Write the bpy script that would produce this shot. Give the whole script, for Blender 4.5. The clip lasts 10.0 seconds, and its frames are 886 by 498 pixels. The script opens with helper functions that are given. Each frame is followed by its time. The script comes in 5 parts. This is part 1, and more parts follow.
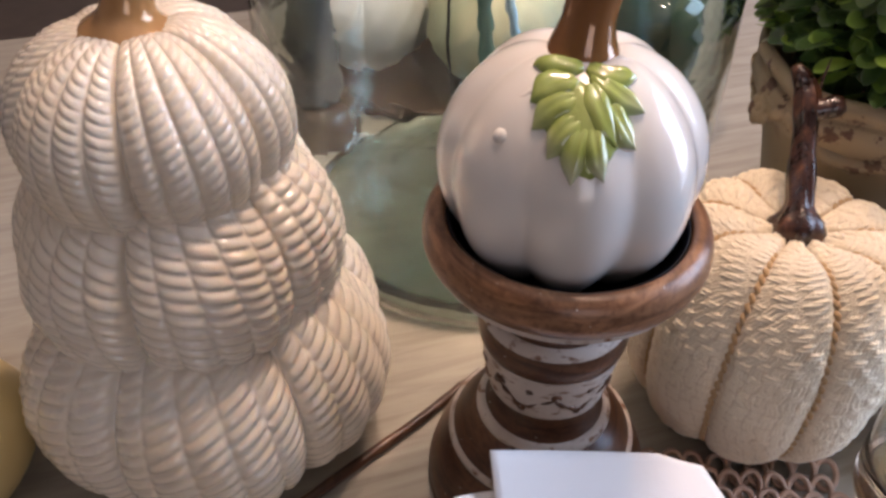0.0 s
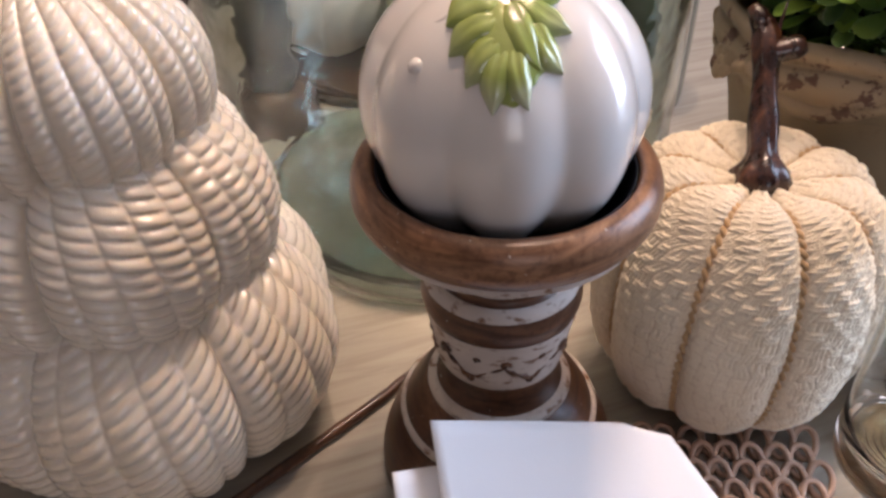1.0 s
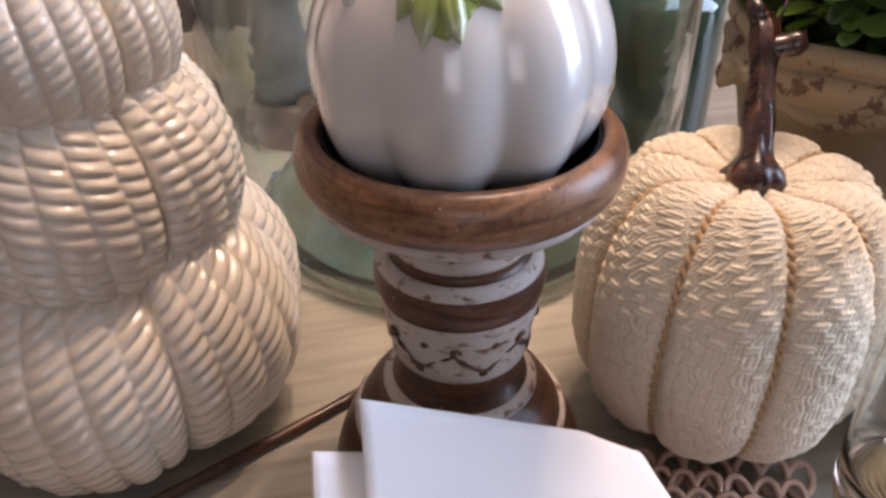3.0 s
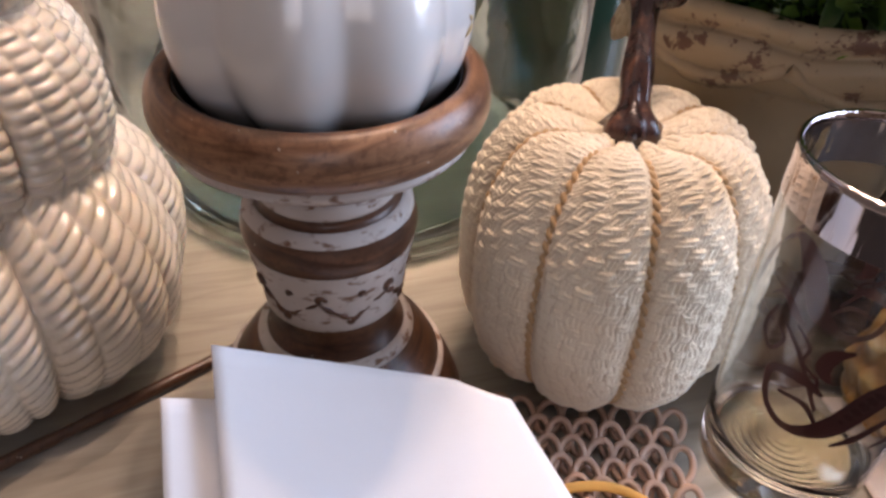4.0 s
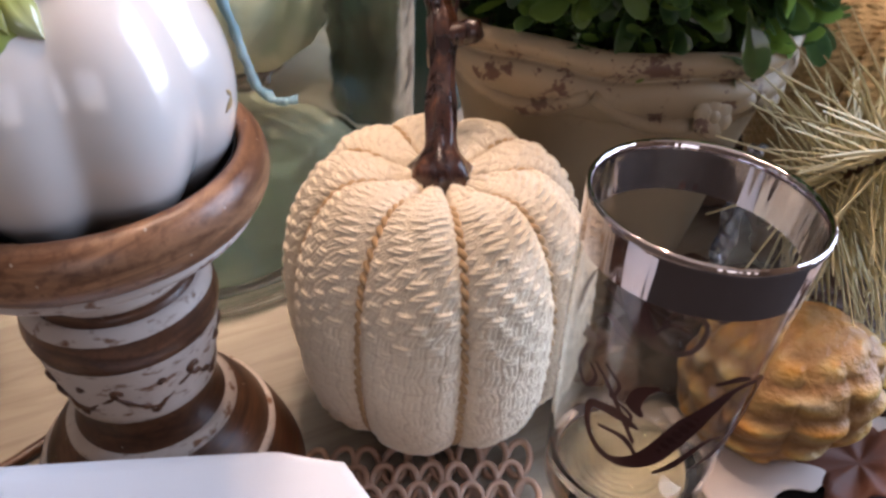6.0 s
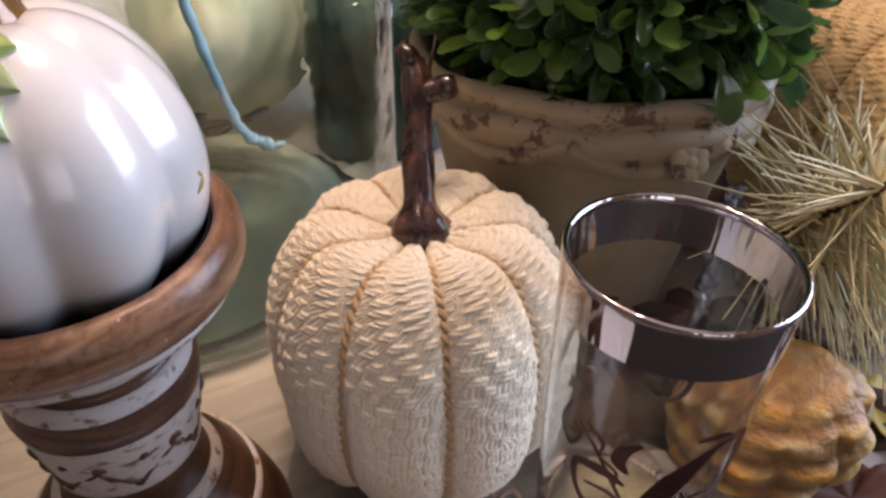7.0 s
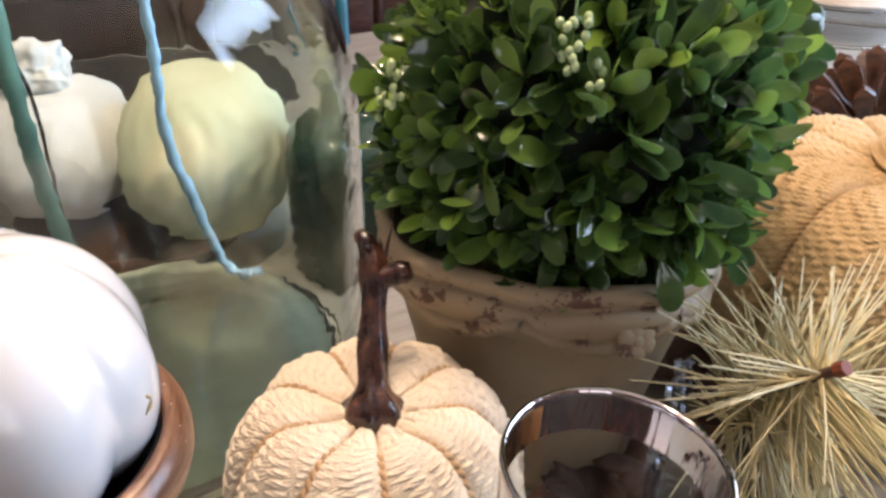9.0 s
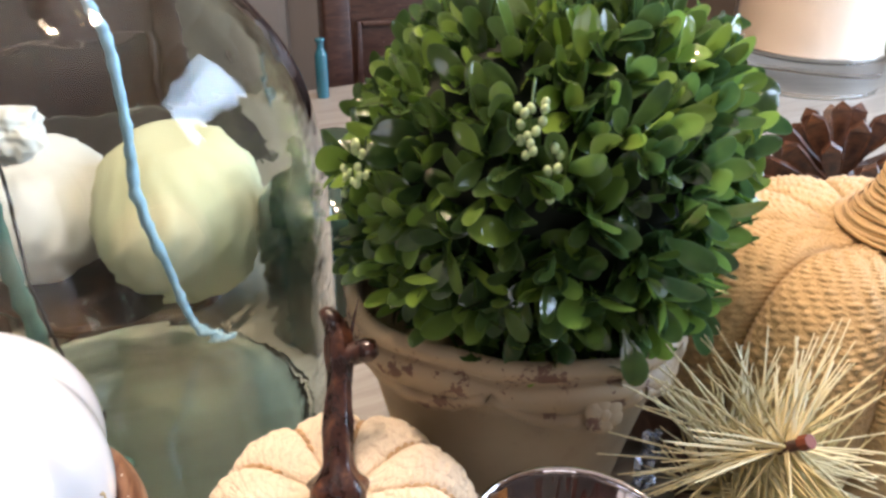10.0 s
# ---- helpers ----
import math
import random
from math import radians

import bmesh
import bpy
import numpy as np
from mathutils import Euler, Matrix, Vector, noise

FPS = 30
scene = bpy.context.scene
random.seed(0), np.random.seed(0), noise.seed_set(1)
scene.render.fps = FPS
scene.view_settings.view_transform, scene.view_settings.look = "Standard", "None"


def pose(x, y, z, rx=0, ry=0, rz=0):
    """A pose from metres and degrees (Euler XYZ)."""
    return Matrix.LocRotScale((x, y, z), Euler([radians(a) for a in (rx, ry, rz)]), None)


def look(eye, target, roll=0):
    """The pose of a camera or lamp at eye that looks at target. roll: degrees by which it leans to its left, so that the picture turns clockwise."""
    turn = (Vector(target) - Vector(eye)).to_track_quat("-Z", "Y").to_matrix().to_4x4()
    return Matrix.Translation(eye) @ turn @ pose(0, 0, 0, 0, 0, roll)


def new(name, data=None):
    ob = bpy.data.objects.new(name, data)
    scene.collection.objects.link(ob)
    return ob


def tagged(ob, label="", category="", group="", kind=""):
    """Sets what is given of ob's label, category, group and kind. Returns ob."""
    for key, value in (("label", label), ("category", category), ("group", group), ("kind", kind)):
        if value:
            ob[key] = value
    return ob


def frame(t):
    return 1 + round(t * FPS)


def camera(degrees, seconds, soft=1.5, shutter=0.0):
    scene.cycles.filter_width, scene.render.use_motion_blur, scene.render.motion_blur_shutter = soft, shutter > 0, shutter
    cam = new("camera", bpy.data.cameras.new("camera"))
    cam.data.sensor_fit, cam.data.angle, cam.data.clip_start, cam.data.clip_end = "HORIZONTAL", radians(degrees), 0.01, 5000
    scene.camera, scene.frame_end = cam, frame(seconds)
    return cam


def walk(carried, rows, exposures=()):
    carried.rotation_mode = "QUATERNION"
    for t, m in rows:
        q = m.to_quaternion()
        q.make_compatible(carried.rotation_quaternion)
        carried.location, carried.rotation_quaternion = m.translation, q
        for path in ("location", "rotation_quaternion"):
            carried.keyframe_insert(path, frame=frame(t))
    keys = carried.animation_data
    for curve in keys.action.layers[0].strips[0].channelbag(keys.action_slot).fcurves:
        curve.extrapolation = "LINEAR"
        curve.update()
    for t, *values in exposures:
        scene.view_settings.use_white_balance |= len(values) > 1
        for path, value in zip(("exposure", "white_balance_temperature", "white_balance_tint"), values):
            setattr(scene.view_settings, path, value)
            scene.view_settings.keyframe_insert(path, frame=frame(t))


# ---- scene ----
cam = camera(60.2, 10.0, soft=2.9)
METRES, EYE, TILT, LEAN, TURN = 0.23, 0.302, -39.45, 0.0, 0.0
ROWS = [
    (0.0, 0.0, 0.0, 0.0, 0.0, 0.0, -0.0),
    (0.5, 0.0357, 0.0407, -0.0236, -0.36, -0.0, 0.8),
    (1.0, 0.0888, 0.0876, -0.0742, -0.27, 0.55, 2.12),
    (1.5, 0.1004, 0.12, -0.1118, 0.49, 3.36, 0.1),
    (2.0, 0.1242, 0.1438, -0.1391, 1.37, 6.73, -0.25),
    (3.5, 0.277, 0.1747, -0.2084, 3.34, 3.7, -2.19),
    (4.0, 0.3329, 0.1854, -0.2042, -0.75, 2.25, -2.11),
    (4.5, 0.3754, 0.1929, -0.1829, -3.23, 1.61, -0.51),
    (5.0, 0.417, 0.2051, -0.1636, -5.05, 1.44, 1.04),
    (5.5, 0.4534, 0.2058, -0.1366, -6.53, 1.22, 2.39),
    (7.0, 0.5109, 0.1985, -0.0438, -7.33, 2.34, 5.9),
    (7.5, 0.5182, 0.1806, -0.0115, -6.76, 3.14, 5.95),
    (8.0, 0.5421, 0.1633, 0.0239, -6.59, 4.38, 6.25),
    (8.5, 0.5697, 0.1438, 0.075, -6.8, 5.99, 5.49),
    (9.0, 0.5942, 0.1208, 0.1281, -7.35, 7.28, 5.08),
    (9.5, 0.6157, 0.106, 0.1608, -8.05, 8.8, 4.85),
    (10.0, 0.6314, 0.0995, 0.1825, -8.3, 10.2, 5.81),
]
EXPOSURES = [(0.0, -0.06, 6500, 24), (3.5, 0.0, 6500, 25), (5.5, 0.0, 6500, 26), (7.5, -0.26, 6500, 24), (8.5, -0.02, 6500, 21), (9.3, 0.24, 6500, 20), (10.0, 0.33, 6500, 19)]
walk(cam, [(t, pose(0, 0, EYE, TILT, LEAN, TURN) @ pose(METRES * x, METRES * y, METRES * z, 90 + pitch, roll, yaw)) for t, x, y, z, yaw, pitch, roll in ROWS], EXPOSURES)

# ---- light: a cool window to the side, a warm lamp hanging over the table, an added back fill ----
FLOOR = -0.76
world = bpy.data.worlds.new("sky")
scene.world = world
world.use_nodes = True
wn = world.node_tree.nodes
sky = wn.new("ShaderNodeTexSky")
sky.sky_type = "NISHITA"
sky.sun_disc = False
sky.sun_elevation, sky.sun_rotation = radians(35), radians(140)
world.node_tree.links.new(sky.outputs[0], wn["Background"].inputs[0])
wn["Background"].inputs[1].default_value = 0.12


def area_lamp(name, eye, target, width, height, power, colour):
    data = bpy.data.lights.new(name, "AREA")
    data.shape, data.size, data.size_y, data.energy, data.color = "RECTANGLE", width, height, power, colour
    ob = new(name, data)
    ob.matrix_world = look(eye, target)
    return ob


area_lamp("window_light_side", (1.43, 0.44, 0.56), (0.1, 0.34, 0.15), 0.90, 1.08, 30.0, (0.58, 0.78, 1.0))
# Unseen fill from behind the camera, added to lift the fronts.
area_lamp("fill_light_back", (0.40, -1.97, 0.62), (0.0, 0.25, 0.10), 0.86, 0.96, 3.8, (0.98, 0.97, 0.98))
LAMP = (0.16, 0.45, 0.90)
LAMP_ARM = 0.10
for k in range(3):
    a = 2.1 * k + 0.3
    bulb = bpy.data.lights.new("ceiling_bulb", "POINT")
    bulb.energy, bulb.color, bulb.shadow_soft_size = 8.7, (1.0, 0.76, 0.54), 0.018
    new("ceiling_bulb", bulb).location = (LAMP[0] + LAMP_ARM * math.cos(a), LAMP[1] + LAMP_ARM * math.sin(a), LAMP[2])


# ---- materials ----
class Mat:
    """A small node builder around one Principled surface."""

    def __init__(self, name, rough=0.6, metal=0.0, **values):
        self.m = bpy.data.materials.new(name)
        self.m.use_nodes = True
        self.t = self.m.node_tree
        self.p = self.t.nodes["Principled BSDF"]
        self.p.inputs["Roughness"].default_value = rough
        self.p.inputs["Metallic"].default_value = metal
        for key, value in values.items():
            self.p.inputs[key.replace("_", " ")].default_value = value
        self.co = self.node("ShaderNodeTexCoord").outputs["Object"]

    def node(self, kind, **inputs):
        n = self.t.nodes.new(kind)
        for key, value in inputs.items():
            self.plug(value, n.inputs[key.replace("_", " ")])
        return n

    def plug(self, value, socket):
        if isinstance(value, bpy.types.NodeSocket):
            self.t.links.new(value, socket)
        else:
            socket.default_value = value

    def scaled(self, scale, rot=(0, 0, 0)):
        return self.node("ShaderNodeMapping", Vector=self.co, Scale=scale, Rotation=rot).outputs[0]

    def noise(self, scale, detail=4.0, vector=None, rough=0.55, distortion=0.0):
        return self.node("ShaderNodeTexNoise", Vector=vector or self.co, Scale=scale, Detail=detail, Roughness=rough, Distortion=distortion).outputs[0]

    def ramp(self, fac, stops):
        n = self.node("ShaderNodeValToRGB", Fac=fac)
        while len(n.color_ramp.elements) < len(stops):
            n.color_ramp.elements.new(0.5)
        for e, (at, colour) in zip(n.color_ramp.elements, stops):
            e.position = at
            e.color = (*colour, 1) if len(colour) == 3 else colour
        return n.outputs[0]

    def mix(self, fac, a, b, blend="MIX"):
        n = self.t.nodes.new("ShaderNodeMix")
        n.data_type, n.blend_type = "RGBA", blend
        for value, key in ((fac, 0), (a, 6), (b, 7)):
            self.plug((*value, 1) if isinstance(value, tuple) and len(value) == 3 else value, n.inputs[key])
        return n.outputs[2]

    def math(self, op, a, b=0.5):
        n = self.t.nodes.new("ShaderNodeMath")
        n.operation = op
        self.plug(a, n.inputs[0])
        self.plug(b, n.inputs[1])
        return n.outputs[0]

    def colour(self, value):
        self.plug((*value, 1) if isinstance(value, tuple) and len(value) == 3 else value, self.p.inputs["Base Color"])
        return self

    def rough(self, value):
        self.plug(value, self.p.inputs["Roughness"])
        return self

    def bump(self, height, strength=0.3, distance=0.001):
        self.plug(self.node("ShaderNodeBump", Height=height, Strength=strength, Distance=distance).outputs[0], self.p.inputs["Normal"])
        return self


def glaze_white():
    k = Mat("white_ceramic_glaze", 0.12, Coat_Weight=1.0, Coat_Roughness=0.09, Subsurface_Weight=0.25)
    k.p.inputs["Subsurface Radius"].default_value = (0.012, 0.010, 0.009)
    blot = k.noise(45, 3)
    k.colour(k.mix(blot, (0.75, 0.73, 0.705), (0.81, 0.79, 0.77)))
    return k.rough(k.ramp(k.noise(160, 2), [(0.3, (0.16,) * 3), (0.7, (0.26,) * 3)])).bump(k.noise(45, 2), 0.10, 0.0015).m


def rope_glaze():
    k = Mat("cream_ceramic_rope_glaze", 0.22, Coat_Weight=0.8, Coat_Roughness=0.14, Subsurface_Weight=0.30)
    k.p.inputs["Subsurface Radius"].default_value = (0.0060, 0.0045, 0.0030)
    tone = k.mix(k.ramp(k.noise(14, 3), [(0.35, (0, 0, 0)), (0.7, (1, 1, 1))]), (0.75, 0.70, 0.62), (0.69, 0.60, 0.47))
    speck = k.ramp(k.noise(420, 1), [(0.15, (1, 1, 1)), (0.17, (0, 0, 0))])
    k.colour(k.mix(speck, tone, (0.25, 0.18, 0.12)))
    return k.rough(k.ramp(k.noise(90, 3), [(0.3, (0.16,) * 3), (0.7, (0.32,) * 3)])).bump(k.noise(330, 3), 0.30, 0.0007).m


def copper_glaze(name="copper_brown_glaze", dark=(0.16, 0.06, 0.022), light=(0.42, 0.20, 0.075), rough=0.14):
    k = Mat(name, rough, 0.25, Coat_Weight=0.6, Coat_Roughness=0.06)
    k.colour(k.mix(k.noise(70, 4, k.scaled((1, 1, 0.3))), dark, light))
    return k.bump(k.noise(250, 2), 0.12, 0.0006).m


def resin_stem():
    k = Mat("dark_brown_resin_stem", 0.3, Coat_Weight=0.4, Coat_Roughness=0.1)
    streak = k.noise(150, 5, k.scaled((1, 1, 0.16)), 0.65)
    k.colour(k.ramp(streak, [(0.40, (0.018, 0.006, 0.005)), (0.54, (0.050, 0.017, 0.010)), (0.70, (0.19, 0.078, 0.038))]))
    return k.rough(k.ramp(streak, [(0.3, (0.18,) * 3), (0.7, (0.42,) * 3)])).bump(streak, 0.5, 0.0012).m


def leaf_glaze():
    k = Mat("green_leaf_glaze", 0.1, Coat_Weight=0.8, Coat_Roughness=0.05)
    at = k.node("ShaderNodeVertexColor")
    at.layer_name = "edge"
    green = k.mix(k.noise(110, 3), (0.19, 0.27, 0.045), (0.40, 0.47, 0.15))
    k.colour(k.mix(at.outputs[0], green, (0.74, 0.74, 0.66)))
    return k.m


def linen():
    k = Mat("cream_woven_cotton", 0.9, Sheen_Weight=0.25, Sheen_Roughness=0.5)
    at = k.node("ShaderNodeVertexColor")
    at.layer_name = "gap"
    fibre = k.noise(1400, 3, k.scaled((1, 1, 1)))
    yarn = k.mix(fibre, (0.83, 0.71, 0.52), (0.94, 0.85, 0.68))
    # Low gap values darken the yarn as painted crease shade.
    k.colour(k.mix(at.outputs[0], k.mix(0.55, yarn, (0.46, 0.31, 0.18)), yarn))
    return k.bump(k.math("ADD", fibre, k.noise(420, 3)), 0.6, 0.0009).m


def wood_brown(name="brown_turned_wood", a=(0.085, 0.032, 0.012), b=(0.34, 0.16, 0.07), rough=0.34):
    k = Mat(name, rough, Coat_Weight=0.15, Coat_Roughness=0.2)
    grain = k.noise(26, 6, k.scaled((1.2, 0.7, 6.5), (0.14, 0.08, 0.5)), 0.65, 0.9)
    fine = k.noise(420, 3, k.scaled((1.0, 0.15, 1.0), (0, 0, 0.5)))
    base = k.ramp(grain, [(0.36, a), (0.5, tuple(0.5 * (p + q) for p, q in zip(a, b))), (0.63, b)])
    base = k.mix(k.ramp(fine, [(0.36, (0.5,) * 3), (0.5, (0, 0, 0))]), base, a)
    # Pale specks painted in for tiny glints on the wood.
    speck = k.ramp(k.noise(520, 1), [(0.765, (0, 0, 0)), (0.78, (0.7,) * 3)])
    k.colour(k.mix(speck, base, (0.62, 0.56, 0.48)))
    return k.rough(k.ramp(grain, [(0.3, (0.28,) * 3), (0.7, (0.48,) * 3)])).bump(fine, 0.18, 0.0006).m


def whitewash():
    k = Mat("chalky_white_paint_on_wood", 0.6)
    worn = k.ramp(k.noise(160, 5, k.scaled((1, 1, 2.2))), [(0.34, (1, 1, 1)), (0.44, (0, 0, 0))])
    paint = k.mix(k.noise(60, 3), (0.46, 0.39, 0.34), (0.68, 0.63, 0.59))
    k.colour(k.mix(worn, paint, (0.20, 0.10, 0.055)))
    return k.bump(k.noise(300, 3), 0.3, 0.0006).m


def plain(name, colour_a, colour_b=None, scale=40.0, rough=0.6, bump=0.15, metal=0.0, fine=400.0, **values):
    k = Mat(name, rough, metal, **values)
    k.colour(k.mix(k.noise(scale, 4), colour_a, colour_b or tuple(0.8 * c for c in colour_a)))
    return k.bump(k.noise(fine, 3), bump, 0.0006).m


def clear_glass(name, tint, rough=0.0, ior=1.47, wavy=0.0):
    k = Mat(name, rough, Transmission_Weight=1.0, IOR=ior)
    k.colour(tint)
    if wavy:
        k.bump(k.math("ADD", k.noise(14, 2, k.scaled((1, 1, 0.6))), k.math("MULTIPLY", k.noise(34, 2, k.scaled((0.6, 0.6, 1.4))), 0.36)), wavy, 0.004)
    return k.m


def table_wood():
    k = Mat("whitewashed_table_wood", 0.42, Coat_Weight=0.1)
    v = k.scaled((1.2, 14.0, 1.0))
    grain = k.noise(9, 6, v, 0.6, 0.7)
    k.colour(k.ramp(grain, [(0.25, (0.25, 0.22, 0.175)), (0.5, (0.34, 0.31, 0.26)), (0.75, (0.42, 0.39, 0.335))]))
    return k.bump(k.noise(60, 4, v), 0.12, 0.0006).m


def antique_cream():
    k = Mat("distressed_cream_paint", 0.55)
    chip = k.ramp(k.noise(70, 6, rough=0.75), [(0.565, (0, 0, 0)), (0.59, (1, 1, 1))])
    at = k.node("ShaderNodeVertexColor")
    at.layer_name = "worn"
    cream = k.mix(k.noise(22, 4), (0.31, 0.236, 0.145), (0.43, 0.338, 0.222))
    k.colour(k.mix(k.math("MULTIPLY", chip, at.outputs[0]), cream, (0.14, 0.075, 0.05)))
    return k.bump(k.math("ADD", k.noise(160, 3), k.math("MULTIPLY", chip, -0.8)), 0.3, 0.001).m


def foliage(name, a, b, rough=0.28):
    k = Mat(name, rough, Coat_Weight=0.9, Coat_Roughness=0.07, Transmission_Weight=0.0, Subsurface_Weight=0.0)
    rnd = k.node("ShaderNodeObjectInfo").outputs["Random"]
    isl = k.node("ShaderNodeNewGeometry").outputs["Random Per Island"]
    pick = k.math("POWER", k.math("FRACT", k.math("ADD", rnd, isl), 0.0), 2.8)
    tone = k.mix(k.math("MULTIPLY", k.noise(120, 2), 0.20), k.mix(pick, a, b), tuple(min(1, 1.3 * c) for c in b))
    at = k.node("ShaderNodeVertexColor")
    at.layer_name = "rim"
    tone = k.mix(k.math("MULTIPLY", k.math("POWER", at.outputs[0], 3.0), 0.20), tone, (0.30, 0.46, 0.26))
    k.colour(tone)
    k.bump(k.noise(260, 2), 0.25, 0.0006)
    thin = k.node("ShaderNodeBsdfTranslucent", Color=tone)
    both = k.node("ShaderNodeMixShader", Fac=0.42)
    k.t.links.new(k.p.outputs[0], both.inputs[1])
    k.t.links.new(thin.outputs[0], both.inputs[2])
    k.t.links.new(both.outputs[0], k.t.nodes["Material Output"].inputs[0])
    return k.m


def jute():
    k = Mat("tan_jute_weave", 0.9, Sheen_Weight=0.2)
    at = k.node("ShaderNodeVertexColor")
    at.layer_name = "gap"
    fibre = k.noise(900, 3)
    yarn = k.mix(fibre, (0.52, 0.35, 0.16), (0.78, 0.59, 0.32))
    # Crease shade painted between the yarns in a deeper brown.
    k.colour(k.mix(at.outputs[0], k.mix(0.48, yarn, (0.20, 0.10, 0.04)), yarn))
    return k.bump(fibre, 0.6, 0.0008).m


M_GLAZE, M_ROPE, M_COPPER, M_LEAF, M_LINEN = glaze_white(), rope_glaze(), copper_glaze(), leaf_glaze(), linen()
M_GOLD = copper_glaze("golden_brown_glaze", (0.35, 0.17, 0.06), (0.55, 0.32, 0.14), 0.2)
M_TANWOOD = wood_brown("pale_worn_wood", (0.20, 0.11, 0.065), (0.44, 0.31, 0.23))
M_SHAFT = wood_brown("dark_turned_wood", (0.045, 0.017, 0.009), (0.15, 0.066, 0.032), 0.36)
M_WOOD, M_WASH, M_TABLE, M_POT = wood_brown("brown_turned_wood", (0.095, 0.038, 0.018), (0.36, 0.185, 0.095)), whitewash(), table_wood(), antique_cream()
M_BLACK = plain("black_metal_dish", (0.006, 0.006, 0.008), rough=0.35, bump=0.05)
M_STEM = resin_stem()
M_PAPER = plain("white_paper", (0.88, 0.87, 0.88), (0.92, 0.91, 0.92), 30, 0.7, 0.35, fine=90.0)
M_OLIVE = clear_glass("olive_tinted_glass", (0.96, 0.95, 0.80))
M_GLASS = clear_glass("clear_glass", (0.97, 0.97, 0.95))
def silver_lustre():
    k = Mat("silver_lustre_band", 0.06, 1.0)
    k.colour(k.mix(k.noise(60, 2), (0.52, 0.46, 0.45), (0.64, 0.58, 0.57)))
    return k.bump(k.noise(130, 2, k.scaled((1, 1, 0.12))), 0.35, 0.0022).m


M_SILVER = silver_lustre()
M_BROWNPRINT = plain("brown_enamel_print", (0.07, 0.022, 0.018), rough=0.3, bump=0.03)
M_JAR = clear_glass("sea_green_glass", (0.87, 0.95, 0.925), wavy=0.34)
M_JARBASE = clear_glass("deep_sea_green_glass", (0.86, 0.96, 0.91), wavy=0.2)
M_GREEN = foliage("boxwood_leaf", (0.012, 0.042, 0.024), (0.30, 0.50, 0.085), 0.15)
M_CORE_SHADE = plain("shade_dark_core", (0.008, 0.014, 0.006), rough=0.9)
M_BERRY = plain("pale_green_berry", (0.40, 0.58, 0.26), (0.62, 0.74, 0.44), 300, 0.4)
M_JUTE = jute()
M_TWIG = wood_brown("dark_vine_bark", (0.030, 0.012, 0.006), (0.12, 0.052, 0.026), 0.75)
M_BEAD = plain("copper_brown_wire", (0.42, 0.26, 0.19), (0.62, 0.44, 0.34), 120, 0.25, 0.1, 0.1)
M_STRAW = plain("pale_straw_needles", (0.68, 0.57, 0.28), (0.86, 0.78, 0.48), 90, 0.5)
M_CORDTAN = plain("tan_seam_cord", (0.44, 0.28, 0.14), (0.60, 0.42, 0.24), 500, 0.9, 0.5)
M_CLOTH = plain("white_cotton_cloth", (0.74, 0.70, 0.68), (0.82, 0.79, 0.77), 60, 0.9, 0.3)
M_NAPKIN = plain("off_white_napkin_cloth", (0.52, 0.46, 0.43), (0.62, 0.56, 0.53), 60, 0.9, 0.3)
M_FLOOR = wood_brown("brown_floor_boards", (0.09, 0.058, 0.038), (0.22, 0.145, 0.09), 0.4)
M_WALL = plain("tan_wall_paint", (0.34, 0.28, 0.22), (0.40, 0.33, 0.27), 6, 0.8, 0.1)
M_CEIL = plain("white_ceiling_paint", (0.78, 0.77, 0.74), (0.82, 0.81, 0.79), 6, 0.85, 0.1)
M_TRIM = plain("white_trim_paint", (0.78, 0.77, 0.75), (0.82, 0.81, 0.79), 12, 0.4, 0.05)
M_LACQUER = plain("brown_lacquer", (0.045, 0.022, 0.013), (0.09, 0.045, 0.026), 30, 0.16, 0.06, Coat_Weight=0.5, Coat_Roughness=0.08)
M_BRONZE = plain("dark_bronze", (0.05, 0.05, 0.055), (0.12, 0.115, 0.115), 60, 0.35, 0.2, 0.3)
M_GREIGE = plain("greige_furniture_paint", (0.30, 0.27, 0.23), (0.42, 0.38, 0.33), 5, 0.45, 0.1)
M_DARKWOOD = wood_brown("dark_stained_wood", (0.022, 0.010, 0.008), (0.075, 0.035, 0.024), 0.3)


# ---- mesh helpers ----
def finish(name, me, mat, parent=None, label="", smooth=True):
    me.materials.append(mat)
    if smooth:
        me.polygons.foreach_set("use_smooth", [True] * len(me.polygons))
    ob = new(name, me)
    if parent is not None:
        ob.parent = parent
    if label:
        tagged(ob, label)
    return ob


def part(name, bm, mat, parent=None, label="", smooth=True):
    me = bpy.data.meshes.new(name)
    bmesh.ops.recalc_face_normals(bm, faces=bm.faces)
    bm.to_mesh(me)
    bm.free()
    return finish(name, me, mat, parent, label, smooth)


def thing(name, place, label, category, group="", kind=""):
    ob = new(name)
    ob.empty_display_size = 0.01
    ob.matrix_basis = Matrix.Translation(place) if not isinstance(place, Matrix) else place
    return tagged(ob, label, category, group, kind)


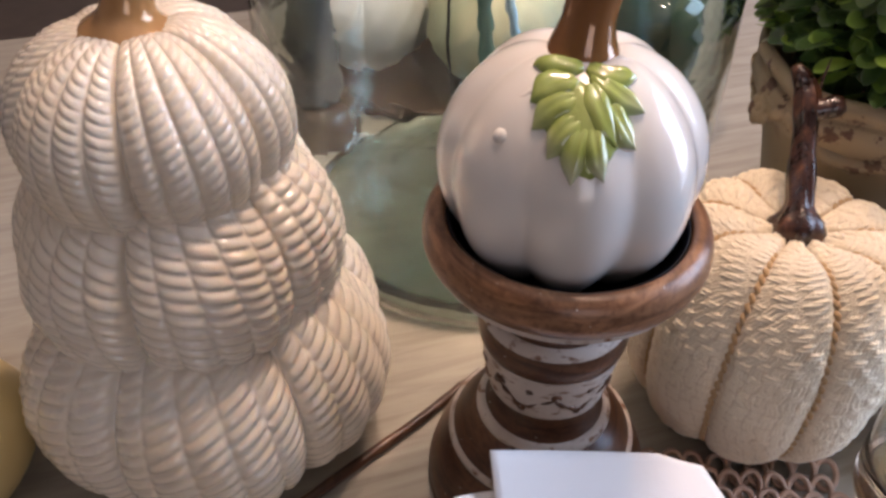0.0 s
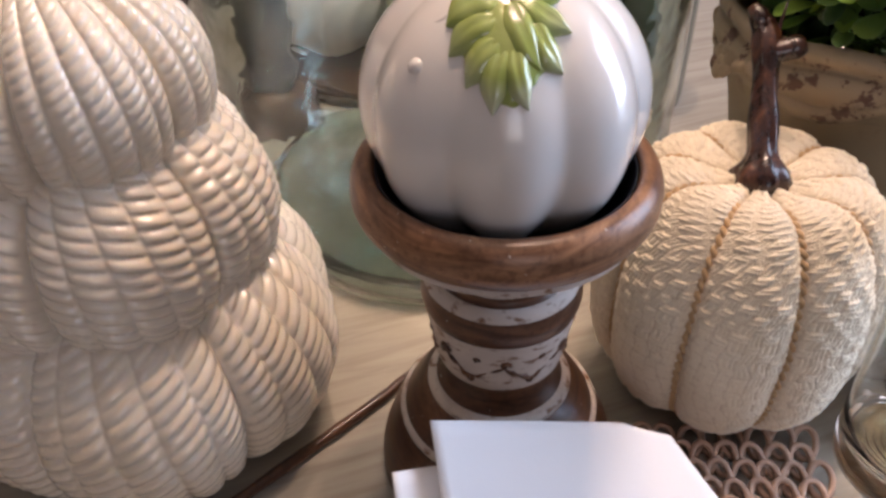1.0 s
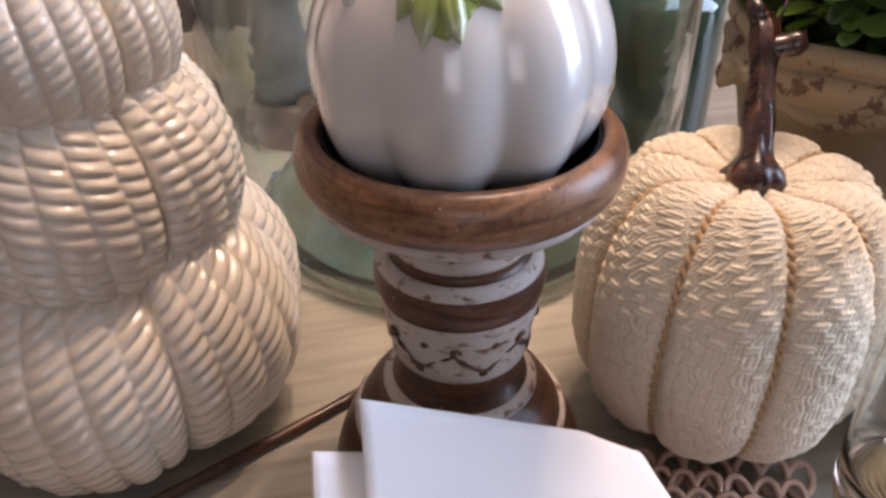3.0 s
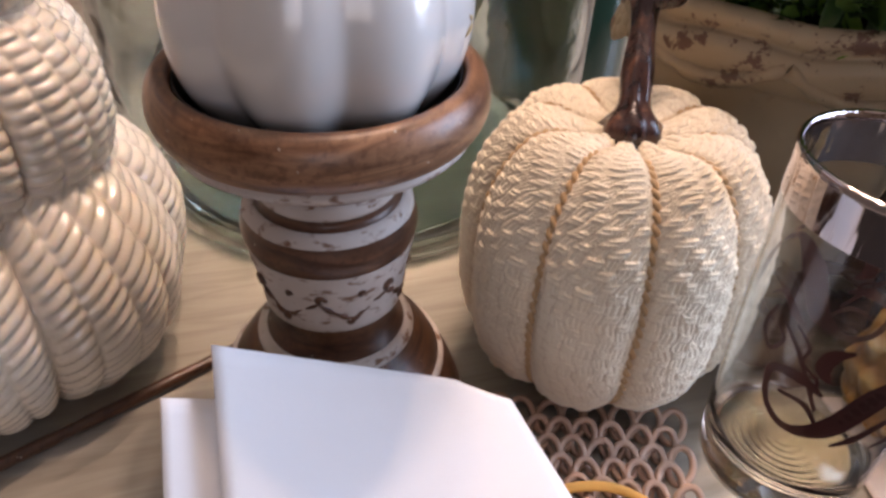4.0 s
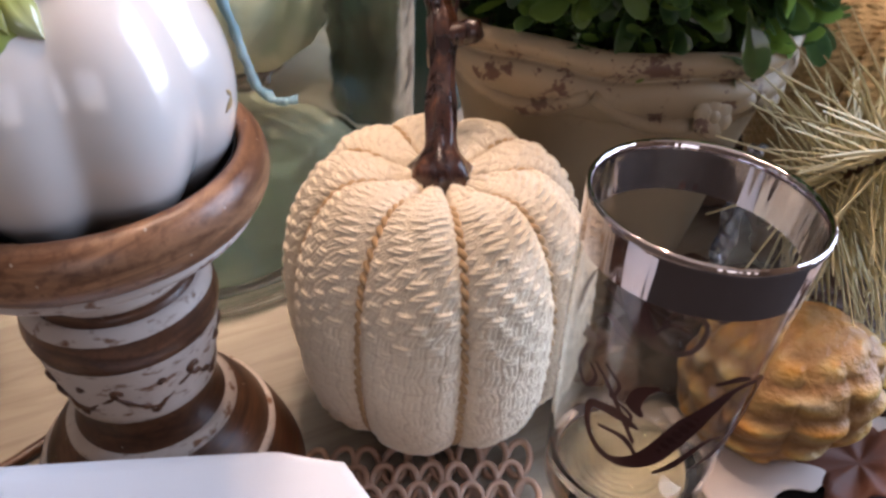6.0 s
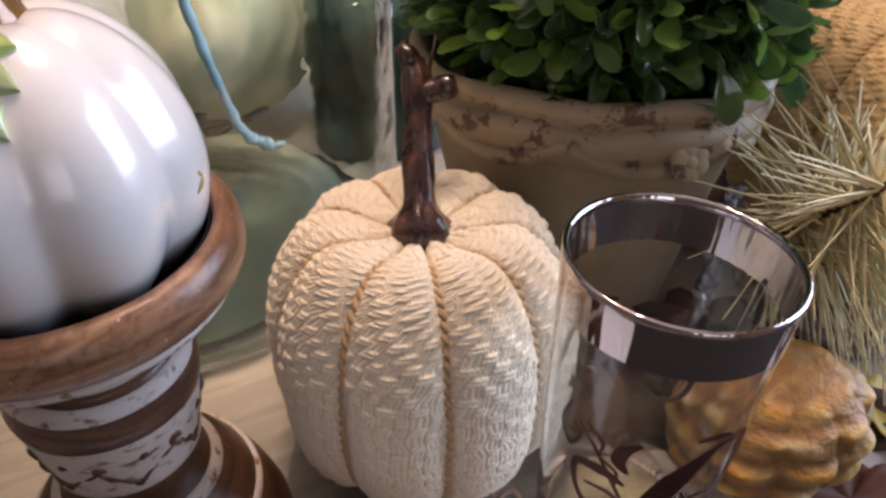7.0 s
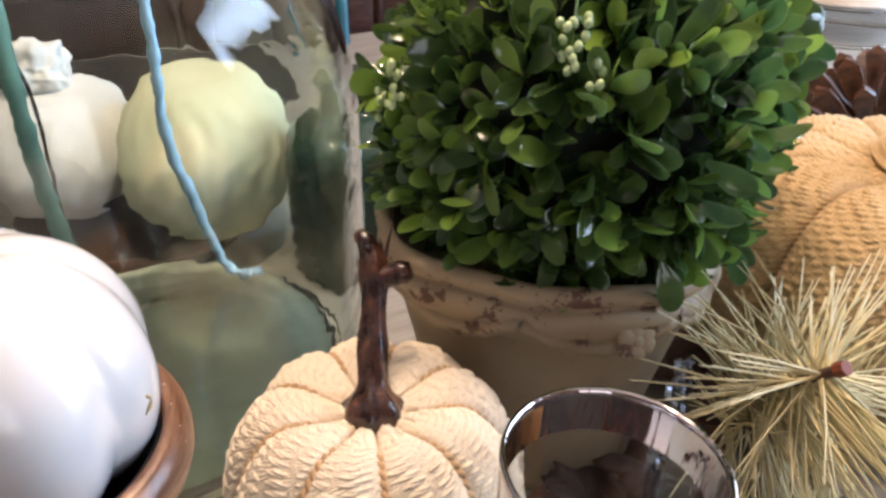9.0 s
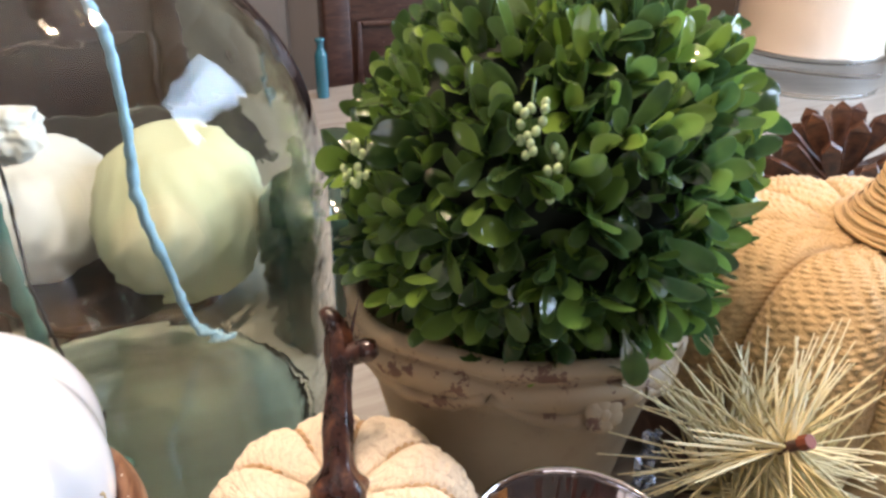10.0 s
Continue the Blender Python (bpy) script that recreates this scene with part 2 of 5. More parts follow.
def sheet(P, wrap_u=True):
    """Mesh from a grid of points P[v][u]; wraps round in u; fans close the ends where they shrink to an axis."""
    nv, nu = P.shape[:2]
    idx = np.arange(nv * nu).reshape(nv, nu)
    nxt = np.roll(idx, -1, 1) if wrap_u else idx[:, 1:]
    cur = idx if wrap_u else idx[:, :-1]
    quads = np.stack([cur[:-1], cur[1:], nxt[1:], nxt[:-1]], -1).reshape(-1, 4)
    me = bpy.data.meshes.new("sheet")
    faces = quads.tolist()
    if wrap_u:
        faces += [idx[0].tolist(), idx[-1][::-1].tolist()]
    me.from_pydata(P.reshape(-1, 3).tolist(), [], faces)
    return me


def paint(me, layer, values):
    at = me.color_attributes.new(layer, "FLOAT_COLOR", "POINT")
    c = np.ones((len(values), 4))
    c[:, :3] = np.asarray(values)[:, None]
    at.data.foreach_set("color", c.ravel())


def revolve(profile, n=64, closed=False):
    """A turned shape about z from (r, z) pairs."""
    bm = bmesh.new()
    rings = []
    for r, z in profile:
        if r < 1e-6:
            rings.append([bm.verts.new((0, 0, z))])
        else:
            rings.append([bm.verts.new((r * math.cos(2 * math.pi * k / n), r * math.sin(2 * math.pi * k / n), z)) for k in range(n)])
    pairs = list(zip(rings, rings[1:])) + ([(rings[-1], rings[0])] if closed else [])
    for a, b in pairs:
        for k in range(n):
            j = (k + 1) % n
            vs = [a[k % len(a)], a[j % len(a)], b[j % len(b)], b[k % len(b)]]
            vs = list(dict.fromkeys(vs))
            if len(vs) > 2:
                bm.faces.new(vs)
    return bm


def smooth_profile(points, steps=6):
    """Catmull-Rom through (r, z) pairs."""
    p = [points[0]] + list(points) + [points[-1]]
    out = []
    for i in range(1, len(p) - 2):
        for s in range(steps):
            t = s / steps
            a, b, c, d = (np.array(p[i + k]) for k in (-1, 0, 1, 2))
            q = 0.5 * (2 * b + (c - a) * t + (2 * a - 5 * b + 4 * c - d) * t * t + (3 * b - a - 3 * c + d) * t ** 3)
            out.append((max(float(q[0]), 0.0), float(q[1])))
    return out + [tuple(points[-1])]


def tube(points, radii, n=10, bm=None, cap=True):
    """A round rod along points, with a radius at each."""
    bm = bm or bmesh.new()
    pts = [Vector(p) for p in points]
    rings = []
    side = None
    for i, p in enumerate(pts):
        d = (pts[min(i + 1, len(pts) - 1)] - pts[max(i - 1, 0)]).normalized()
        ref = side if side is not None else (Vector((0, 0, 1)) if abs(d.z) < 0.9 else Vector((1, 0, 0)))
        b = d.cross(ref).normalized()
        a = b.cross(d).normalized()
        side = a
        r = radii[i] if not isinstance(radii, (int, float)) else radii
        rings.append([bm.verts.new(p + r * (math.cos(2 * math.pi * k / n) * a + math.sin(2 * math.pi * k / n) * b)) for k in range(n)])
    for r0, r1 in zip(rings, rings[1:]):
        for k in range(n):
            bm.faces.new((r0[k], r0[(k + 1) % n], r1[(k + 1) % n], r1[k]))
    if cap:
        bm.faces.new(rings[0])
        bm.faces.new(rings[-1])
    return bm


def curve_points(points, steps=8):
    p = [Vector(points[0])] + [Vector(q) for q in points] + [Vector(points[-1])]
    out = []
    for i in range(1, len(p) - 2):
        for s in range(steps):
            t = s / steps
            a, b, c, d = p[i - 1], p[i], p[i + 1], p[i + 2]
            out.append(0.5 * (2 * b + (c - a) * t + (2 * a - 5 * b + 4 * c - d) * t * t + (3 * b - a - 3 * c + d) * t ** 3))
    return out + [p[-1]]


def box(w, d, h, centre=(0, 0, 0), bevel=0.0, bm=None):
    own = bmesh.new()
    bmesh.ops.create_cube(own, size=1, matrix=Matrix.Translation(centre) @ Matrix.Diagonal((w, d, h, 1)))
    if bevel:
        bmesh.ops.bevel(own, geom=own.edges[:], offset=bevel, segments=2, affect="EDGES", profile=0.6)
    if bm is None:
        return own
    me = bpy.data.meshes.new("tmp")
    own.to_mesh(me)
    own.free()
    bm.from_mesh(me)
    bpy.data.meshes.remove(me)
    return bm


def groove_distance(theta, count, start):
    """Place between two grooves, 0 at a groove to 0.5 at a rib's middle, and the rib's number."""
    u = (theta - start) / (2 * math.pi) * count
    fr = u - np.floor(u)
    return np.minimum(fr, 1 - fr), fr, np.floor(u)


# ---- the room ----
def room():
    south, north, west, east, top = -2.0, 2.9, -2.0, 1.45, 1.75

    def wall(name, x0, x1, y0, y1, holes=()):
        """A wall along x or y with rectangular openings (from, to, low, high) along its length."""
        bm = bmesh.new()
        along_x = (x1 - x0) > (y1 - y0)
        lo, hi = (x0, x1) if along_x else (y0, y1)

        def block(a, b, z0, z1):
            if along_x:
                box(b - a, y1 - y0, z1 - z0, ((a + b) / 2, (y0 + y1) / 2, (z0 + z1) / 2), 0, bm)
            else:
                box(x1 - x0, b - a, z1 - z0, ((x0 + x1) / 2, (a + b) / 2, (z0 + z1) / 2), 0, bm)

        at = lo
        for a, b, z0, z1 in holes:
            block(at, a, FLOOR, top)
            block(a, b, FLOOR, z0)
            block(a, b, z1, top)
            at = b
        block(at, hi, FLOOR, top)
        tagged(part(name, bm, M_WALL, smooth=False), "tan painted room wall", "wall", kind="structure")

    wall("wall_south", west - 0.15, east + 0.15, south - 0.15, south, [(-0.07, 0.87, 0.10, 1.14)])
    wall("wall_north", west - 0.15, east + 0.15, north, north + 0.15)
    wall("wall_west", west - 0.15, west, south, north)
    wall("wall_east", east, east + 0.15, south, north, [(-0.06, 0.94, -0.03, 1.15)])
    bm = box(east - west + 0.3, north - south + 0.3, 0.1, ((east + west) / 2, (north + south) / 2, FLOOR - 0.05))
    tagged(part("floor", bm, M_FLOOR, smooth=False), "dark brown wooden floor", "floor", kind="structure")
    bm = box(east - west + 0.3, north - south + 0.3, 0.1, ((east + west) / 2, (north + south) / 2, top + 0.05))
    tagged(part("ceiling", bm, M_CEIL, smooth=False), "white painted ceiling", "ceiling", kind="structure")
    # window frames set in the openings
    # The south window is unseen and added to house the fill light.
    for name, place, turn, half, tall in (("window_1", (east + 0.08, 0.44, 0.56), 90, 0.475, 0.565), ("fill_window", (0.40, south - 0.08, 0.62), 0, 0.44, 0.50)):
        w = thing(name, pose(*place, 0, 0, turn), "white painted window frame with two panes", "window", kind="structure")
        for x in (-half, 0.0, half):
            part("window_post", box(0.04, 0.06, 2 * tall + 0.04, (x, 0, 0), 0.004), M_TRIM, w)
        for z in (-tall, tall):
            part("window_rail", box(2 * half - 0.05, 0.055, 0.04, (0, 0, z), 0.004), M_TRIM, w)


room()


# ---- table ----
def table():
    t = thing("table", pose(0.45, 0.42, 0, 0, 0, 18), "large whitewashed wooden table with soft grain", "table")
    part("tabletop", box(1.62, 1.37, 0.035, (0, 0.055, -0.0175), 0.004), M_TABLE, t, smooth=False)
    part("apron", box(1.50, 1.0, 0.09, (0, 0, -0.081), 0.003), M_TABLE, t, smooth=False)
    for x in (-0.75, 0.75):
        for y in (-0.5, 0.5):
            part("leg", revolve(smooth_profile([(0.035, FLOOR), (0.03, FLOOR + 0.2), (0.045, -0.4), (0.04, -0.2), (0.045, -0.036)]), 24), M_TABLE, t).location = (x, y, 0)


table()


# ---- stacked rope pumpkins ----
def rope_tier(a, b, zc, start, leans, nu=600, nv=250, ribs=6, strands=5, low=None, squash=0.9, twist=0.0020, cordage=0.0009, pitch=0.0056):
    """A pumpkin whose lobes are laid with upright twisted ropes; leans gives the slant of the plies, lobe by lobe."""
    th = np.linspace(0, 2 * math.pi, nu, endpoint=False)[None, :]
    ph = np.linspace(0.02, math.pi - 0.02, nv)[:, None]
    d, fr, lobe = groove_distance(th, ribs, start)
    rib = np.sqrt(np.clip(1 - (1 - 2 * d) ** 2, 0, 1))
    sr = np.sin(ph) ** squash
    lobe = np.mod(lobe, ribs)
    lean = np.take(np.array(leans), lobe.astype(int))
    s = np.clip(fr + 0.035 * np.sin(2.2 * ph + 1.3 * lobe) * np.sin(math.pi * fr), 0, 0.9999) ** (0.94 + 0.05 * np.mod(lobe, 3)) * strands
    sf = s - np.floor(s)
    arc = ph * 0.5 * (a + b)
    strand = np.clip(1 - (2 * sf - 1) ** 2, 0, 1) ** 0.55
    number = np.floor(s) + strands * lobe
    hash_no = np.mod(np.sin(number * 12.9898) * 43758.5453, 1.0)
    turn = arc / pitch * (0.95 + 0.10 * hash_no) + lean * (sf - 0.5) + 0.37 * np.mod(number, 2) + 0.3 * hash_no + 0.18 * np.sin(number * 2.3 + arc * 70)
    f = turn - np.floor(turn)
    ply = np.clip(1 - np.abs(2 * f - 1) ** 2.2, 0, 1) ** 0.7
    ply = ply * (0.80 + 0.35 * np.mod(np.sin(np.floor(turn) * 7.13 + number * 3.7) * 917.3, 1.0))
    amp = np.clip(np.sin(ph) * 1.6, 0, 1)
    r = a * sr * (1 - 0.14 * (1 - rib)) + amp * (cordage * (strand - 0.6) + twist * (ply - 0.3) * strand)
    z = zc + b * np.cos(ph) * (1 - 0.05 * (1 - rib)) - 0.006 * np.exp(-((ph / 0.25) ** 2))
    z = z + 0 * th + 0.6 * twist * ply * strand * np.cos(ph)
    if low is not None:
        z = np.maximum(z, low)
    return sheet(np.stack([r * np.cos(th), r * np.sin(th), z], -1))


def stacked_pumpkins():
    t = thing("stacked_pumpkins", (-0.104, 0.243, 0), "three stacked cream ceramic pumpkins modelled like coiled rope", "pumpkin decoration")
    finish("pumpkin_tier", rope_tier(0.0800, 0.0610, 0.047, radians(-47), (1.5, 0.8, 1.2, 1.0, 0.9, 1.25), low=0.0, pitch=0.0064, twist=0.0022), M_ROPE, t, "wide bottom pumpkin of the stack")
    finish("pumpkin_tier", rope_tier(0.0632, 0.0500, 0.1106, radians(-33), (0.15, 0.4, -0.6, -0.9, -1.1, -0.7)), M_ROPE, t, "middle pumpkin of the stack")
    finish("pumpkin_tier", rope_tier(0.0495, 0.0405, 0.1624, radians(-24), (1.2, 1.2, 1.2, 1.2, -1.2, 1.2), twist=0.0007, cordage=0.0021, pitch=0.0040), M_ROPE, t, "small top pumpkin of the stack")
    stem = curve_points([(0, 0, 0.1965), (0.0005, 0, 0.2005), (0.0015, 0.0005, 0.2065), (0.004, 0.002, 0.219), (0.008, 0.003, 0.231)], 5)
    rad = [0.0078 + 0.0098 * math.exp(-((i / 6.0) ** 2)) + 0.0006 * max(0, i - 14) / 6 for i in range(len(stem))]
    part("stem", tube(stem, rad, 20), M_GOLD, t, "shiny golden brown stem")


stacked_pumpkins()


# ---- candle holder ----
def candle_holder():
    t = thing("candle_holder", (0.0421, 0.2082, 0), "turned brown wooden candle holder with whitewashed bands", "candle holder")
    foot = smooth_profile([(0.0, 0.0), (0.044, 0.0), (0.0478, 0.002), (0.0484, 0.007), (0.0470, 0.014), (0.0435, 0.024), (0.0394, 0.0325)], 5)
    part("foot", revolve(foot, 72), M_SHAFT, t, "broad dark brown wooden foot")
    part("foot_ring", revolve(smooth_profile([(0.0395, 0.0323), (0.0394, 0.0338), (0.0385, 0.0347), (0.0374, 0.0349)], 4), 72), M_WASH, t, "worn white painted ring")
    part("foot_cove", revolve(smooth_profile([(0.0374, 0.0347), (0.0352, 0.0392), (0.0315, 0.0445), (0.0278, 0.0478)], 4), 72), M_SHAFT, t)
    part("foot_ring", revolve(smooth_profile([(0.0279, 0.0476), (0.0277, 0.0494), (0.0262, 0.0508), (0.0244, 0.0513)], 4), 72), M_WASH, t, "worn white painted ring")
    part("neck", revolve(smooth_profile([(0.0244, 0.0511), (0.0216, 0.0556), (0.0206, 0.0600), (0.0208, 0.0648)], 4), 72), M_SHAFT, t)
    band = revolve(smooth_profile([(0.0208, 0.0646), (0.0235, 0.0650), (0.0248, 0.0740), (0.0275, 0.0890), (0.0278, 0.0898), (0.0272, 0.0902)], 5), 96)
    part("band", band, M_WASH, t, "chalky white band with brown scroll carving")
    part("shaft", revolve(smooth_profile([(0.0274, 0.0900), (0.0284, 0.0930), (0.0287, 0.0966), (0.0277, 0.1014)], 5), 72), M_SHAFT, t)
    part("ring", revolve(smooth_profile([(0.0277, 0.1012), (0.0268, 0.1028), (0.0252, 0.1043), (0.0238, 0.1048)], 5), 72), M_WASH, t, "white painted ring")
    part("shaft", revolve(smooth_profile([(0.0238, 0.1046), (0.0224, 0.1060), (0.0222, 0.1080)], 5), 72), M_SHAFT, t)
    part("ring", revolve(smooth_profile([(0.0222, 0.1078), (0.0227, 0.1092), (0.0221, 0.1122), (0.0210, 0.1132)], 5), 72), M_WASH, t, "white painted ring")
    part("shaft", revolve(smooth_profile([(0.0210, 0.1130), (0.0206, 0.1148), (0.0222, 0.1164)], 5), 72), M_SHAFT, t)
    part("cup_base", revolve(smooth_profile([(0.0222, 0.1162), (0.0300, 0.1190), (0.0362, 0.1230), (0.0398, 0.1266)], 5), 72), M_TANWOOD, t, "pale worn underside of the cup")
    part("cup_edge", revolve(smooth_profile([(0.0398, 0.1264), (0.0438, 0.1284), (0.0452, 0.1304), (0.0447, 0.1322)], 5), 72), M_WASH, t, "worn white edge under the cup")
    cup = smooth_profile([(0.0447, 0.1320), (0.0474, 0.1340), (0.0491, 0.1376), (0.0493, 0.1416), (0.0482, 0.1458), (0.0460, 0.1484), (0.0434, 0.1490), (0.0418, 0.1478), (0.0408, 0.1440), (0.0385, 0.1340), (0.0300, 0.1266), (0.0, 0.1204)], 6)
    part("cup", revolve(cup, 96), M_WOOD, t, "rounded brown wooden cup rim")
    dish = smooth_profile([(0.0, 0.1208), (0.0300, 0.1272), (0.0378, 0.1342), (0.0400, 0.1410), (0.0411, 0.1462), (0.0404, 0.1468), (0.0390, 0.1420), (0.0362, 0.1354), (0.0285, 0.1288), (0.0, 0.1224)], 5)
    part("dish", revolve(dish, 96), M_BLACK, t, "black metal dish lining the cup")
    # brown scrolls carved through the white band: a running wave with hooked curls
    rnd = random.Random(4)

    def on_band(ang, z):
        r = 0.0235 + (z - 0.0650) * (0.0041 / 0.0245) - 0.0003
        return (r * math.cos(ang), r * math.sin(ang), z)

    waves = 7
    for k in range(waves):
        a0 = 2 * math.pi * k / waves
        step = 2 * math.pi / waves
        pts = [on_band(a0 + step * q, 0.0745 + 0.0034 * math.sin(2 * math.pi * q + 0.4) + 0.0006 * rnd.uniform(-1, 1)) for q in np.linspace(0, 0.94, 15)]
        part("scroll", tube(pts, [0.0003 + 0.0010 * math.sin(math.pi * i / 14) ** 0.7 * (0.7 + 0.5 * math.sin(i * 1.9 + k)) for i in range(15)], 6), M_SHAFT, t)
        for at, z, turn, size in ((0.24, 0.0800, 1, 1.0), (0.66, 0.0702, -1, 0.8), (0.80, 0.0815, 1, 0.6)):
            size *= rnd.uniform(0.8, 1.15)
            curl = [on_band(a0 + step * at + turn * 0.075 * size * math.cos(q) * (1 - q / 8), z + turn * 0.0025 * size * math.sin(q) * (1 - q / 8)) for q in np.linspace(0, 5.2, 12)]
            part("scroll", tube(curl, [0.0004 + 0.0010 * size * math.sin(math.pi * (0.15 + 0.8 * i / 11)) for i in range(12)], 6), M_SHAFT, t)


candle_holder()


# ---- white ceramic pumpkin with a leaf ----
CP = (0.0415, 0.2125, 0.1648)


def ceramic_surface(theta, phi, lift=0.0):
    a, b = 0.0440, 0.0425
    d, fr, _ = groove_distance(theta, 8, radians(-72))
    rib = (np.sqrt(np.sin(math.pi * d) ** 2 + 0.035) - 0.1871) / 0.8302
    low = 1 / (1 + np.exp(-(phi - 1.75) * 3.0))
    deep = (0.055 + 0.050 * low) * np.clip(np.sin(phi) * 1.4, 0, 1)
    r = a * np.sin(phi) ** 0.9 * (1 - deep * (1 - rib)) + lift * np.sin(phi)
    z = (b + lift) * np.cos(phi) * (1 - (0.03 + 0.09 * low) * (1 - rib) * np.sin(phi) ** 0.6) - 0.004 * np.exp(-((phi / 0.22) ** 2))
    return np.stack([r * np.cos(theta), r * np.sin(theta), z + 0 * theta], -1)


def ceramic_pumpkin():
    t = thing("ceramic_pumpkin", CP, "glossy white ceramic pumpkin with green leaf on the candle holder", "pumpkin decoration")
    th = np.linspace(0, 2 * math.pi, 260, endpoint=False)[None, :]
    ph = np.linspace(0.01, math.pi - 0.01, 130)[:, None]
    finish("body", sheet(ceramic_surface(th + 0 * ph, ph + 0 * th)), M_GLAZE, t)
    stem = curve_points([(0, 0, 0.0365), (0, 0, 0.041), (0.0005, 0, 0.047), (0.002, 0.001, 0.056), (0.006, 0.002, 0.066)], 5)
    rad = [0.0135 - 0.0055 * min(1, i / 11) ** 0.7 for i in range(len(stem))]
    part("stem", tube(stem, rad, 24), M_COPPER, t, "glossy copper brown stem")
    # moulded leaf: a low plate with overlapping raised lobes on the shoulder facing the room
    def on_leaf(u, v, lift):
        at = radians(40) + v * 0.47
        return ceramic_surface(radians(-93) + np.where(u > 0, 0.80, 0.95) * u * 0.42 / np.maximum(np.sin(at), 0.35), at, lift)

    ang = np.linspace(-math.pi, math.pi, 120, endpoint=False)[None, :]
    rho = np.linspace(0.0, 1.0, 12)[:, None]
    out = 0.74 + 0.10 * np.cos(ang) + 0.07 * np.cos(5 * ang + 0.4) + 0.03 * np.sin(13 * ang)
    me = sheet(on_leaf(rho * out * np.sin(ang) * 0.95, rho * out * np.cos(ang), np.where(rho > 0.999, -0.0010, 0.0016 * (1 - rho ** 3))))
    paint(me, "edge", np.clip((rho - 0.93) * 6 + 0 * ang, 0, 0.4).ravel())
    leaf = finish("leaf", me, M_LEAF, t, "glossy moulded green leaf with pale rim")
    lobes = [((-0.10, -0.90), (-0.90, -0.62), 0.24, 0.0), ((0.0, -0.86), (0.92, -0.50), 0.25, 0.0), ((-0.20, -0.62), (-0.93, -0.08), 0.25, 0.0), ((0.06, -0.70), (1.06, 0.02), 0.24, 0.3),
             ((-0.20, -0.30), (-0.92, 0.30), 0.23, 0.15), ((0.34, -0.26), (0.94, 0.52), 0.25, 0.35), ((-0.16, 0.02), (-0.66, 0.66), 0.23, 0.3), ((0.02, -0.52), (0.50, 0.44), 0.30, 0.0), ((-0.10, 0.12), (-0.26, 0.96), 0.24, 0.5), ((0.06, 0.10), (0.30, 0.90), 0.25, 0.5)]
    a = np.linspace(0, 1, 18)[:, None]
    b = np.linspace(-1, 1, 13)[None, :]
    for (u0, v0), (u1, v1), wide, pale in lobes:
        L = math.hypot(u1 - u0, v1 - v0)
        nu, nv = -(v1 - v0) / L, (u1 - u0) / L
        w = wide * np.sin(math.pi * (0.10 + 0.90 * a) ** 0.85) ** 0.8 * (1 + 0.10 * np.sin(11 * a))
        bend = 0.06 * np.sin(math.pi * a)
        u = u0 + (u1 - u0) * a + nu * (w * b + bend)
        v = v0 + (v1 - v0) * a + nv * (w * b + bend)
        dome = np.sqrt(np.clip(1 - b ** 2, 0, 1)) * np.sin(math.pi * (0.12 + 0.80 * a)) ** 0.6
        groove = np.exp(-((b / 0.16) ** 2)) * np.clip(1.1 - a, 0, 1)
        me = sheet(on_leaf(u, v, -0.0006 + 0.0036 * dome - 0.0009 * groove * dome), wrap_u=False)
        paint(me, "edge", np.clip(pale * np.clip((a - 0.45) * 2.2, 0, 1) + 0.35 * (np.abs(b) > 0.86) * (a > 0.3) + 0 * b, 0, 1).ravel())
        finish("leaf_lobe", me, M_LEAF, leaf)
    bm = bmesh.new()
    bmesh.ops.create_uvsphere(bm, u_segments=16, v_segments=10, radius=0.0026)
    bud = part("bud", bm, M_GLAZE, t, "small moulded bump")
    bud.location = Vector(ceramic_surface(np.array(radians(-135.0)), np.array(radians(54.0)), -0.0014).tolist())
    # gilded drip mark and a curled tendril
    pts = [Vector(ceramic_surface(np.array(radians(-128 - 12 * s)), np.array(radians(24 + 20 * s + 3 * math.sin(5 * s))), -0.0007).tolist()) for s in np.linspace(0, 1, 14)]
    part("tendril", tube(pts, [0.0012 - 0.0006 * i / 13 for i in range(14)], 8), M_GLAZE, t, "moulded tendril under the glaze")
    spot = [Vector(ceramic_surface(np.array(radians(-13 + 2.2 * math.sin(4 * s))), np.array(radians(89 + 8 * s)), -0.0001).tolist()) for s in np.linspace(0, 1, 8)]
    part("gilt_mark", tube(spot, [0.0003, 0.0007, 0.0005, 0.0004, 0.0008, 0.0009, 0.0006, 0.0002], 6), plain("worn_gilt", (0.55, 0.40, 0.20), rough=0.5), t, "faint worn gilt mark")


ceramic_pumpkin()


